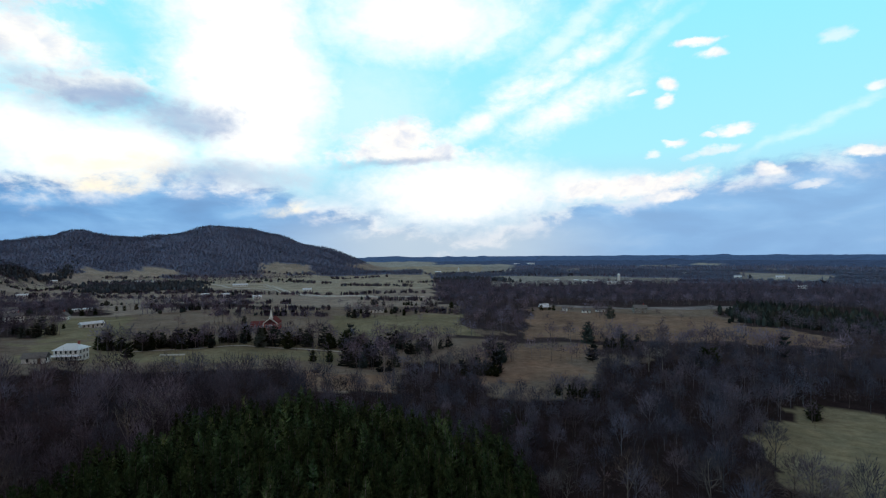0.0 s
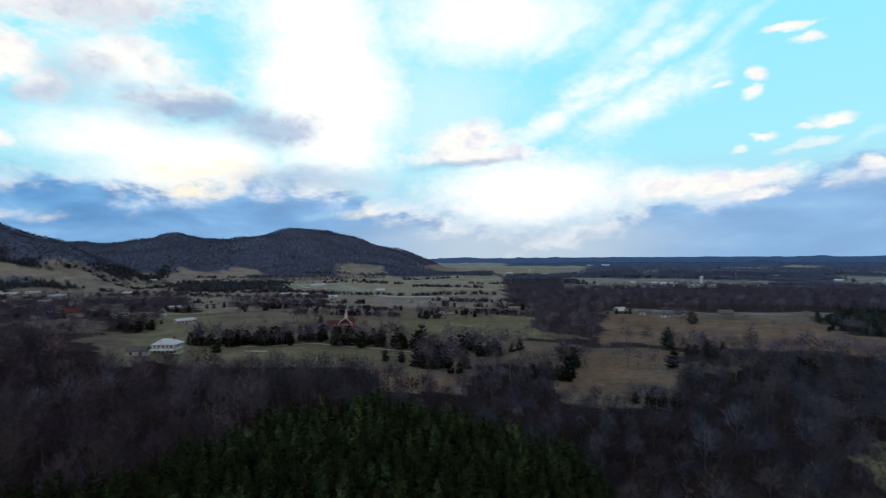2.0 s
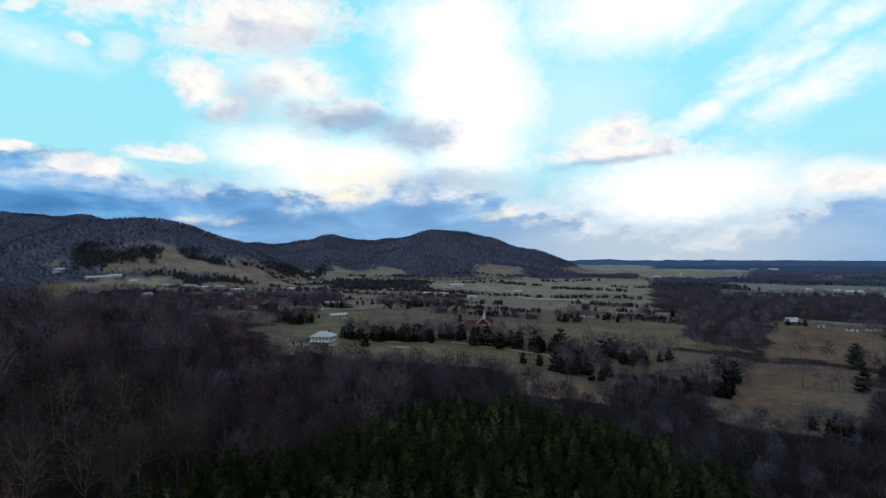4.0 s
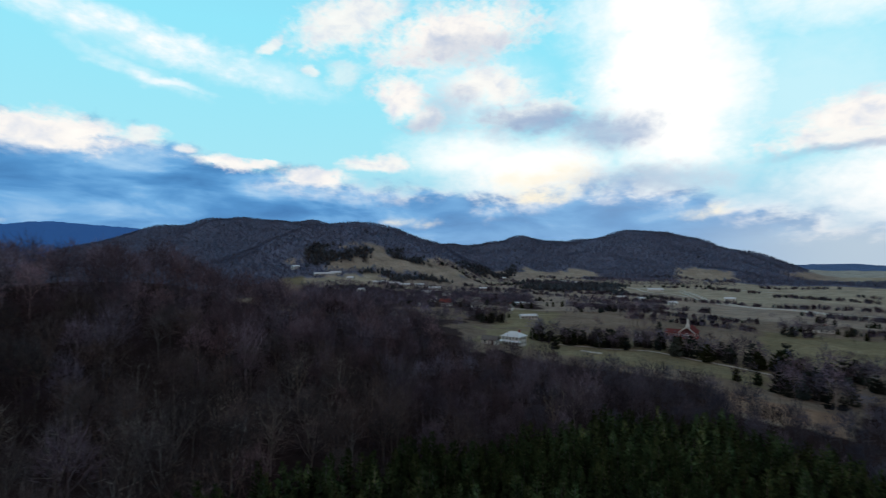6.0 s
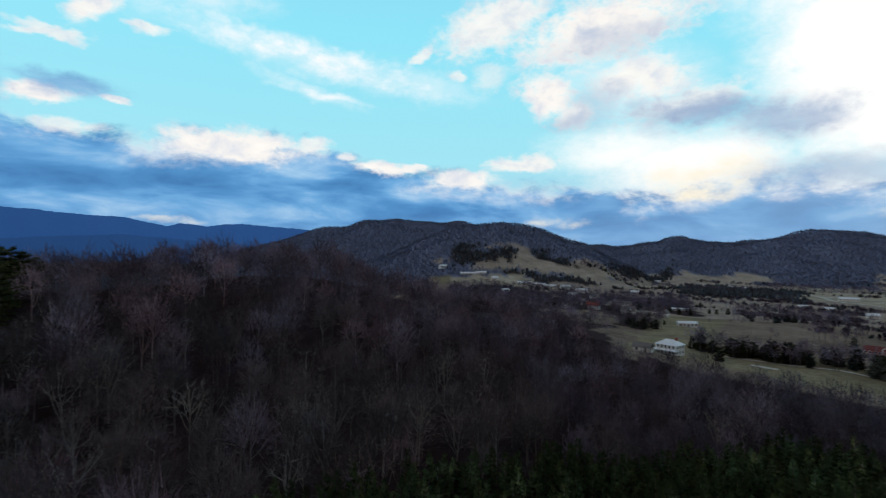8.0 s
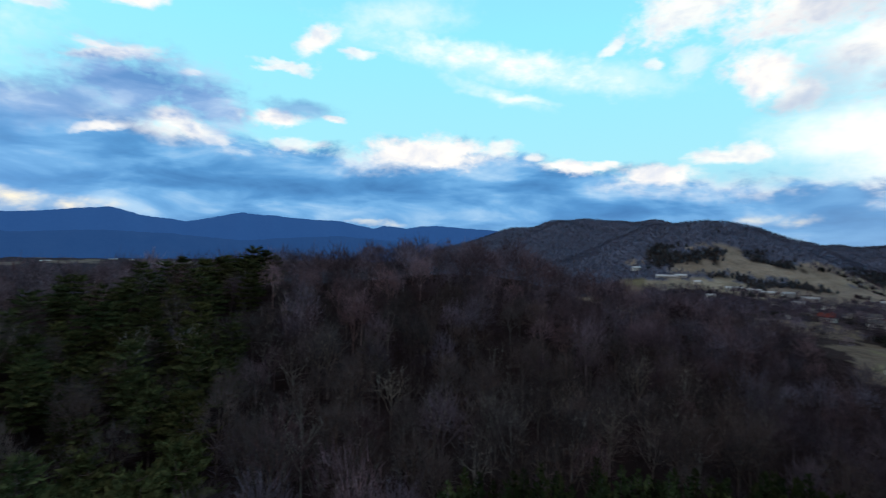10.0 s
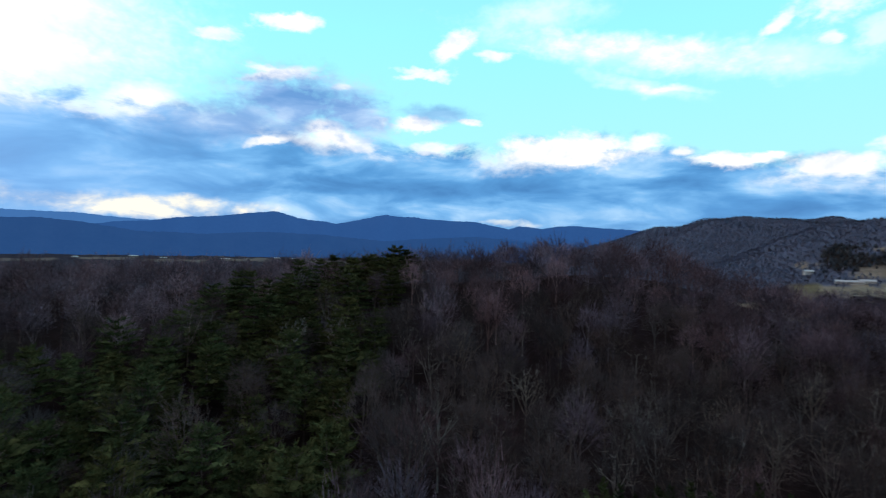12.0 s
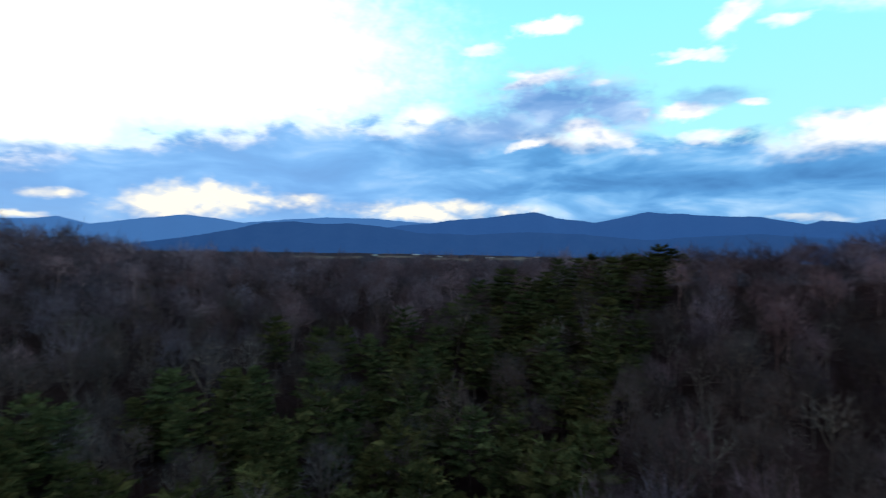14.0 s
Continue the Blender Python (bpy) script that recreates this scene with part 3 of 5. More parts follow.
far_range("mountain_range_far", "dark blue wooded mountain range at dusk", 4450, 420, FAR_AZ, FAR_EL, 0.025, M_HAZE)
far_range("foothills", "dark blue wooded foothills below the range", 3850, 380, FOOT_AZ, FOOT_EL, 0.03, M_HAZE_NEAR)


# ---------------------------------------------------------------- trees
class Shape:
    """Gathers triangles."""

    def __init__(self):
        self.v, self.f, self.n = [], [], 0

    def add(self, v, f):
        self.v.append(np.asarray(v, float)), self.f.append(np.asarray(f, int) + self.n)
        self.n += len(v)

    def tube(self, pts, radii, sides):
        pts = np.asarray(pts, float)
        along = np.gradient(pts, axis=0)
        along /= np.linalg.norm(along, axis=1)[:, None] + 1e-9
        side = np.cross(along, (0.31, 0.73, 0.61))
        side /= np.linalg.norm(side, axis=1)[:, None] + 1e-9
        up = np.cross(along, side)
        a = np.arange(sides) * 2 * np.pi / sides
        ring = pts[:, None] + np.asarray(radii)[:, None, None] * (np.cos(a)[None, :, None] * side[:, None] + np.sin(a)[None, :, None] * up[:, None])
        f = []
        for i in range(len(pts) - 1):
            for j in range(sides):
                p, q = i * sides + j, i * sides + (j + 1) % sides
                f += [(p, q, q + sides), (p, q + sides, p + sides)]
        self.add(ring.reshape(-1, 3), f)

    def blades(self, roots, tips, width, rng):
        """Thin triangles from roots to tips."""
        roots, tips = np.asarray(roots, float), np.asarray(tips, float)
        side = np.cross(tips - roots, rng.normal(size=roots.shape))
        side *= (np.asarray(width) / 2 / (np.linalg.norm(side, axis=1) + 1e-9))[:, None] if np.ndim(width) else width / 2 / (np.linalg.norm(side, axis=1)[:, None] + 1e-9)
        n = len(roots)
        self.add(np.concatenate([roots - side, roots + side, tips]), np.stack([np.arange(n), np.arange(n) + n, np.arange(n) + 2 * n], 1))

    def arrays(self):
        return np.concatenate(self.v), np.concatenate(self.f)


def bare_tree(seed, tall, ends=44, twigs=14, twig_width=.06, spread=.26, low=.38, limbs=6, sides=4, reach=.085, sprays=150, spray_width=.36):
    """A leafless broadleaf tree: (trunk, limbs and boughs), (twigs). Boughs run from the limbs to a lumpy dome and end in fans of twigs."""
    rng = np.random.RandomState(seed)
    wood, fine = Shape(), Shape()
    wide, base, girth = tall * spread, tall * low, tall * .0125
    s = np.linspace(0, 1, 5)
    wob = np.cumsum(rng.normal(0, .014 * tall, (5, 2)), axis=0) * s[:, None]
    trunk = np.stack([wob[:, 0], wob[:, 1], s * tall * .82], 1)
    wood.tube(trunk, girth * (1 - .85 * s) + .02, sides)
    joints = [trunk[3:]]
    turn = rng.uniform(0, 6.28)
    k = np.linspace(0, 1, 4)
    for i in range(limbs):
        u = rng.uniform(low * .75, .66)
        root = np.array([np.interp(u * tall, trunk[:, 2], trunk[:, c]) for c in range(3)])
        turn += 2.4 + rng.normal(0, .35)
        out = np.array([math.cos(turn), math.sin(turn), 0])
        tip = max(base + (tall - base) * rng.uniform(.45, .82), u * tall + 1)
        limb = root + out * (wide * rng.uniform(.5, .8) * k ** .85)[:, None] + np.array([0, 0, 1]) * ((tip - root[2]) * k ** 1.1)[:, None]
        limb += rng.normal(0, .03 * wide, limb.shape) * k[:, None]
        wood.tube(limb, girth * .55 * (1 - .8 * k) + .02, 3)
        joints.append(limb[1:])
    joints = np.concatenate(joints)
    # ends of the boughs on the crown's dome
    n = np.arange(ends) + .5
    up = 1 - 1.3 * n / ends
    way = np.stack([np.cos(n * 2.39996) * np.sqrt(1 - up ** 2), np.sin(n * 2.39996) * np.sqrt(1 - up ** 2), up], 1) + rng.normal(0, .12, (ends, 3))
    heart = base + (tall - base) * .45
    lump = 1 + .17 * np.sin(way[:, 0] * 4 + seed) + .15 * np.sin(way[:, 1] * 5 + way[:, 2] * 3 + 2 * seed)
    size = np.stack([np.full(ends, wide), np.full(ends, wide), np.where(up > 0, tall - heart, heart - base)], 1)
    tips = np.array([trunk[3, 0], trunk[3, 1], heart]) + way * size * (lump * rng.uniform(.5, 1, ends) ** .35 * .95)[:, None]
    gap = np.linalg.norm(tips[:, None] - joints[None], axis=2) + 1.5 * np.maximum(joints[None, :, 2] - tips[:, None, 2], 0)
    starts = joints[np.argmin(gap, axis=1)]
    bend = (starts + tips) / 2 + rng.normal(0, .05 * wide, tips.shape) + (0, 0, .04 * tall)
    wood.blades(starts, bend + (tips - bend) * .15, .13 * tall / 18 + twig_width * .3, rng)
    wood.blades(bend, tips, .08 * tall / 18 + twig_width * .3, rng)
    # dense sprays of fine twigs close the crown's dome
    n = np.arange(sprays) + .5
    up = 1 - 1.35 * n / sprays
    out = np.stack([np.cos(n * 2.39996) * np.sqrt(1 - up ** 2), np.sin(n * 2.39996) * np.sqrt(1 - up ** 2), up], 1) + rng.normal(0, .1, (sprays, 3))
    lump = 1 + .17 * np.sin(out[:, 0] * 4 + seed) + .15 * np.sin(out[:, 1] * 5 + out[:, 2] * 3 + 2 * seed)
    size = np.stack([np.full(sprays, wide), np.full(sprays, wide), np.where(up > 0, tall - heart, heart - base)], 1)
    root = np.array([trunk[3, 0], trunk[3, 1], heart]) + out * size * (lump * rng.uniform(.5, .9, sprays))[:, None]
    aim = (out * .6 + rng.normal(0, .22, (sprays, 3)) + (0, 0, .6)) * (tall * .13 * rng.uniform(.7, 1.3, sprays))[:, None]
    side = np.cross(aim, out + rng.normal(0, .3, (sprays, 3)))
    side *= (spray_width / 2 * rng.uniform(.6, 1.4, sprays) / (np.linalg.norm(side, axis=1) + 1e-6))[:, None]
    m = np.arange(sprays)
    fine.add(np.concatenate([root - side, root + side, root + aim]), np.stack([m, m + sprays, m + 2 * sprays], 1))
    # fans of twigs
    j = np.repeat(np.arange(ends), twigs)
    t = rng.uniform(.05, 1, len(j))[:, None]
    along = (tips - starts) / (np.linalg.norm(tips - starts, axis=1)[:, None] + 1e-6)
    aim = along[j] * .45 + way[j] * .45 + rng.normal(0, .36, (len(j), 3)) + (0, 0, .40)
    root = bend[j] + (tips - bend)[j] * t
    fine.blades(root, root + aim * (tall * reach * rng.uniform(.6, 1.3, len(j)))[:, None], twig_width, rng)
    return wood.arrays(), fine.arrays()


def conifer(seed, tall, wide, tiers=13, per=9, droop=-.15, bare=0.08, cut=1.0, tufts=4, power=.85):
    """An evergreen of whorled boughs, each a fan of needle tufts: trunk, crown."""
    rng = np.random.RandomState(seed)
    wood, green = Shape(), Shape()
    s = np.linspace(0, 1, 4)
    wood.tube(np.stack([s * 0, s * 0, s * tall * .97], 1), tall * .012 * (1 - .9 * s) + .02, 5)
    for i in range(tiers):
        u = bare + (1 - bare) * (i + rng.uniform(-.3, .3)) / tiers
        reach = wide * (1 - max(u, 0)) ** power * rng.uniform(.82, 1.12) + .1
        for j in range(per):
            a = rng.uniform(0, 6.28)
            L = reach * rng.uniform(.7, 1.1)
            out = np.array([math.cos(a), math.sin(a), 0])
            side = np.array([-out[1], out[0], 0])
            root = np.array([0, 0, max(u, .02) * tall])
            lift = droop + .5 * u + rng.normal(0, .1)
            tip = root + out * L + np.array([0, 0, lift * L])
            half = L * rng.uniform(.26, .4)
            mid = root + (tip - root) * .55
            hang = np.array([0, 0, -.16 * L])
            green.add([root, mid + side * half + hang, tip, mid - side * half + hang, mid + np.array([0, 0, .13 * L])], [(0, 1, 4), (1, 2, 4), (2, 3, 4), (3, 0, 4)])
            for _ in range(tufts):
                p = root + (tip - root) * rng.uniform(.4, 1) + side * half * rng.uniform(-.9, .9)
                q = p + out * L * .2 + rng.normal(0, .11 * wide, 3) + np.array([0, 0, .12 * L + .12])
                green.blades([p], [q], .16 + .09 * wide, rng)
    p = np.array([[0, 0, tall * .9]])
    green.blades(p, p + (0, 0, tall * .10), .35, rng)
    return wood.arrays(), green.arrays()


def white_pine(seed, tall, wide, tiers=8, per=6, plumes=9, bare=.22):
    """An old pine: flat spreading boughs in loose tiers, each carrying upturned plumes of needles: trunk, crown."""
    rng = np.random.RandomState(seed)
    wood, green = Shape(), Shape()
    s = np.linspace(0, 1, 4)
    wood.tube(np.stack([s * rng.normal(0, .4), s * rng.normal(0, .4), s * tall * .95], 1), tall * .013 * (1 - .9 * s) + .03, 5)
    turn = rng.uniform(0, 6.28)
    for i in range(tiers):
        u = bare + (.97 - bare) * (i + rng.uniform(-.2, .2)) / (tiers - 1)
        broad = wide * min(1.0, 1.3 * (1 - u) ** .5 + .12) * rng.uniform(.75, 1.1)
        for j in range(per if u < .9 else 4):
            turn += 6.28 / per + rng.normal(0, .35)
            long = broad * rng.uniform(.6, 1.12)
            out, side = np.array([math.cos(turn), math.sin(turn), 0]), np.array([-math.sin(turn), math.cos(turn), 0])
            root = np.array([0, 0, u * tall])
            tip = root + out * long + (0, 0, (.02 + .5 * u ** 3 + rng.normal(0, .07)) * long)
            wood.blades([root], [tip], .16, rng)
            half = long * rng.uniform(.34, .46)
            mid = root + (tip - root) * .62
            green.add([root + out * .3 * long, mid + side * half * .7, tip, mid - side * half * .7, mid + (0, 0, .14 * long)], [(0, 1, 4), (1, 2, 4), (2, 3, 4), (3, 0, 4)])
            t = rng.uniform(.3, 1.0, plumes)
            base = root + (tip - root) * t[:, None] + side * (half * (1.15 - np.abs(t - .62) * 1.6) * rng.uniform(-1, 1, plumes))[:, None]
            base = np.repeat(base, 4, axis=0)
            aim = out * .35 + rng.normal(0, .6, base.shape) * (1, 1, .6) + (0, 0, .62)
            green.blades(base, base + aim * rng.uniform(.7, 1.3, (len(base), 1)) * tall * .062, .42, rng)
    top = np.repeat(np.array([[0, 0, tall * .92]]), 7, axis=0)
    green.blades(top, top + rng.normal(0, .05 * tall, (7, 3)) * (1, 1, .3) + (0, 0, tall * .08), .5, rng)
    return wood.arrays(), green.arrays()


def young_pine(seed, tall, wide, tiers=11, per=7, shoots=3, bare=.35):
    """A plantation pine: a pointed cone of rising boughs with upright shoots: trunk, crown."""
    rng = np.random.RandomState(seed)
    wood, green = Shape(), Shape()
    s = np.linspace(0, 1, 3)
    wood.tube(np.stack([s * 0, s * 0, s * tall * .96], 1), tall * .01 * (1 - .9 * s) + .02, 4)
    for i in range(tiers):
        u = bare + (.95 - bare) * i / (tiers - 1)
        broad = wide * (((1 - u) / (1 - bare)) ** .8 + .06)
        for a in rng.uniform(0, 6.28, per):
            long = broad * rng.uniform(.72, 1.15)
            out, side = np.array([math.cos(a), math.sin(a), 0]), np.array([-math.sin(a), math.cos(a), 0])
            root = np.array([0, 0, (u + rng.uniform(-.02, .02)) * tall])
            tip = root + out * long + (0, 0, (.30 + .5 * u + rng.normal(0, .1)) * long)
            mid = root + (tip - root) * .6
            green.add([root, mid + side * long * .34, tip, mid - side * long * .34], [(0, 1, 2), (0, 2, 3)])
            if shoots:
                p = root + (tip - root) * rng.uniform(.45, 1, (shoots, 1)) + side * (long * .25 * rng.uniform(-1, 1, shoots))[:, None]
                green.blades(p, p + out * .2 + rng.normal(0, .12, (shoots, 3)) + (0, 0, .55), .26, rng)
    p = np.array([[0, 0, tall * .93]] * 2)
    green.blades(p, p + (0, 0, tall * .08), .3, rng)
    return wood.arrays(), green.arrays()


def bush(seed, tall, wide, blades=26, rings=5, sides=7):
    """A dense cedar or bush far off: a lumpy mass of foliage with loose sprays standing out of it."""
    rng = np.random.RandomState(seed)
    green, wood = Shape(), Shape()
    u, a = np.meshgrid(np.linspace(0, 1, rings), np.arange(sides) * 2 * np.pi / sides, indexing="ij")
    girth = wide * np.sin(np.pi * (.18 + .82 * u ** .75)) ** .6 * rng.uniform(.7, 1.15, u.shape)
    ring = np.stack([np.cos(a + u) * girth, np.sin(a + u) * girth, tall * .9 * u * rng.uniform(.9, 1.06, u.shape)], -1).reshape(-1, 3)
    f = []
    for i in range(rings - 1):
        for j in range(sides):
            p, q = i * sides + j, i * sides + (j + 1) % sides
            f += [(p, q, q + sides), (p, q + sides, p + sides)]
    green.add(ring, f)
    pick = ring[rng.randint(0, len(ring), blades)]
    out = pick * (1, 1, 0)
    out /= np.linalg.norm(out, axis=1)[:, None] + .2
    green.blades(pick * (.8, .8, .97), pick + out * wide * rng.uniform(.1, .4, (blades, 1)) + (0, 0, .14 * tall), wide * .3, rng)
    wood.tube([(0, 0, -.3), (0, 0, tall * .5), (0, 0, tall * .9)], [.15, .1, .03], 3)
    return wood.arrays(), green.arrays()


def plant(name, label, category, wood, crown, mats):
    """One tree as a thing with its trunk and its crown, to be copied."""
    tree = new(name)
    tagged(tree, label, category)
    for kind, (v, f), m in (("trunk", wood, mats[0]), ("crown", crown, mats[1])):
        ob = new(kind, mesh_of(kind, v, f, [m]))
        ob.parent = tree
    return tree


def spot(x, y, turn, size, lean=0.0):
    return pose(x, y, float(ground_z(np.array(x), np.array(y))) - 0.15, lean, 0, turn) @ Matrix.Diagonal((size, size, size, 1))


def scatter(step, r0, r1, a0, a1, seed, jitter=.45):
    """Loose grid points of a ring sector."""
    rng = np.random.RandomState(seed)
    g = np.arange(-r1, r1, step)
    x, y = [q.ravel() for q in np.meshgrid(g, g)]
    x, y = x + rng.uniform(-jitter, jitter, x.shape) * step, y + rng.uniform(-jitter, jitter, x.shape) * step
    az, r = polar(x, y)
    keep = (r > r0) & (r < r1) & (az > a0) & (az < a1)
    return x[keep], y[keep]


def grove(name, label, category, models, x, y, sizes, seed, mats, vary=.45, shade=None):
    """Many trees in one mesh of kind stuff. models: (wood, crown) arrays."""
    rng = np.random.RandomState(seed)
    V, F, I, C, n = [], [], [], [], 0
    hue, level = rng.uniform(0, 1, len(x))[:, None], np.clip(np.exp(rng.normal(0, vary, len(x))), .4, 2.2)[:, None]
    tones = ((1 - hue) * (1.14, .95, .89) + hue * (.90, 1.0, 1.10)) * level
    pick = rng.randint(0, len(models), len(x))
    z = ground_z(x, y) - .2
    if shade is not None:
        tones = tones * shade
    for k, model in enumerate(models):
        here = np.where(pick == k)[0]
        if not len(here):
            continue
        a = rng.uniform(0, 6.28, len(here))
        c, s = np.cos(a), np.sin(a)
        for slot, (v, f) in enumerate(model):
            q = v[None] * sizes[here][:, None, None]
            w = np.stack([q[..., 0] * c[:, None] - q[..., 1] * s[:, None] + x[here][:, None], q[..., 0] * s[:, None] + q[..., 1] * c[:, None] + y[here][:, None], q[..., 2] + z[here][:, None]], -1)
            F.append((f[None] + (np.arange(len(here)) * len(v))[:, None, None] + n).reshape(-1, 3))
            V.append(w.reshape(-1, 3))
            C.append(np.repeat(np.concatenate([tones[here], np.ones((len(here), 1))], 1), len(v), axis=0))
            I.append(np.full(len(here) * len(f), slot))
            n += len(here) * len(v)
    if V:
        me = mesh_of(name, np.concatenate(V), np.concatenate(F), mats, np.concatenate(I))
        col = me.attributes.new("tone", "FLOAT_COLOR", "POINT")
        col.data.foreach_set("color", np.concatenate(C).astype(np.float32).ravel())
        return tagged(new(name, me), label, category, kind="stuff")


# plantation of young pines below the camera
PINE_AZ = [-11, -9.8, -8.1, -3.9, 1.6, 8.3, 13.7, 18.8, 22.5, 27.6, 30, 34.4, 39.3, 43, 48.5, 57, 62.8, 66.3, 74.6, 86]
PINE_R = [70, 131, 146, 154, 160, 163, 167, 167, 164, 153, 144, 132, 129, 123, 115, 110, 101, 98, 93, 60]
# older pines on the hill shoulder
OLD_AZ = [96, 99, 102, 105, 110, 116, 122, 130, 140, 150, 160, 170]
OLD_R0 = [215, 150, 120, 55, 55, 55, 55, 55, 55, 55, 55, 55]
OLD_R1 = [240, 245, 250, 248, 232, 205, 180, 160, 148, 140, 138, 130]


def in_plantation(x, y, grow=1.0):
    az, r = polar(x, y)
    return (az > -12) & (az < 86) & (r < np.interp(az, PINE_AZ, PINE_R) * grow * (1 + .02 * ripple(x, y, 25)))


def in_old_pines(x, y):
    az, r = polar(x, y)
    r = r * (1 + .07 * ripple(x, y, 45))
    return (az > 96) & (az < 172) & (r > np.interp(az, OLD_AZ, OLD_R0)) & (r < np.interp(az, OLD_AZ, OLD_R1))


# pale trees, and rows of cedars: (azimuth from, to, distance from, to, how many)
PALE_AZ = [.5, -.6, 2.2, 6.5, -21.3, -22.6, 103.7, 83.3, 72, 60.5, 92.2, 31, 29, 58, 65, 108]
PALE_R = [262, 266, 258, 255, 300, 304, 157, 128, 120, 125, 105, 160, 166, 160, 128, 160]
HEDGES = [(33, 22, 340, 352, 20), (22, 9, 352, 330, 15), (13, 6, 288, 296, 6), (-2, -5.5, 268, 272, 7), (-17.5, -19, 352, 350, 3), (-26, -27, 318, 322, 4), (-12.5, -16.5, 238, 236, 6), (-34.9, -35.2, 242, 243, 3), (36, 39.5, 470, 455, 5),
          (2, 11, 528, 532, 8), (31, 31.4, 318, 316, 1), (46, 56, 860, 880, 14), (44, 48, 560, 580, 9), (40, 47, 620, 700, 10), (46, 54, 800, 760, 12), (8, -2, 640, 610, 12), (28, 36, 690, 640, 10), (-10, -12, 560, 565, 3), (9.8, 10.2, 300, 300, 2), (-7, -8.5, 176, 172, 6)]


# belts of trees: (azimuth from, to, distance from, to, spacing, share of evergreens)
BELTS = [(21, 30, 600, 680, 8, 0.55), (6.2, 10.8, 500, 514, 5, 0.95), (0.5, 2.5, 545, 556, 5, 0.9), (5.2, 11, 262, 300, 5.5, 0.55), (1.5, 9, 300, 345, 5.5, 0.55), (-6, -3.5, 270, 300, 6, 0.5),
         (-1, 5.5, 330, 352, 6, 0.2), (-7, -4.3, 292, 322, 5.5, 0.8), (23, 33.5, 334, 356, 6, 0.4), (9, 23, 332, 356, 6, 0.35), (20, 24, 440, 470, 9, 0.1), (12.5, 16.5, 432, 452, 9, 0.1),
         (36, 40.5, 424, 470, 6, 0.6), (40, 46, 430, 520, 15, 0.4), (39, 46, 590, 640, 12, 0.4), (44, 57, 560, 850, 14, 0.3), (39, 54, 852, 888, 9, 0.6), (44, 58, 965, 1010, 9, 0.55),
         (41, 48, 905, 960, 12, 0.5), (35, 45, 640, 850, 15, 0.4), (14, 34, 1200, 1290, 9, 0.35), (19, 27, 1290, 1400, 9, 0.3), (35, 44, 1180, 1290, 8, 0.8), (47.5, 50, 960, 1040, 7, 0.9),
         (-34, -15, 372, 402, 8, 0.12), (-16, -5, 306, 318, 5, 0.35), (-18, -15, 520, 560, 8, 0.3), (24, 34, 780, 830, 9, 0.45), (-7.5, -3, 168, 182, 6, 0.7)]


def lay(first, x, y, sizes, rng, group):
    """Sets out copies of the first trees at the given places."""
    for ob in first:
        tagged(ob, group=group)
    for k in range(len(x)):
        m = spot(x[k], y[k], rng.uniform(0, 360), sizes[k])
        if k < len(first):
            first[k].matrix_world = m
        else:
            copy_thing(first[k % len(first)], m @ Matrix.Diagonal([1 / q for q in first[k % len(first)].scale] + [1]))


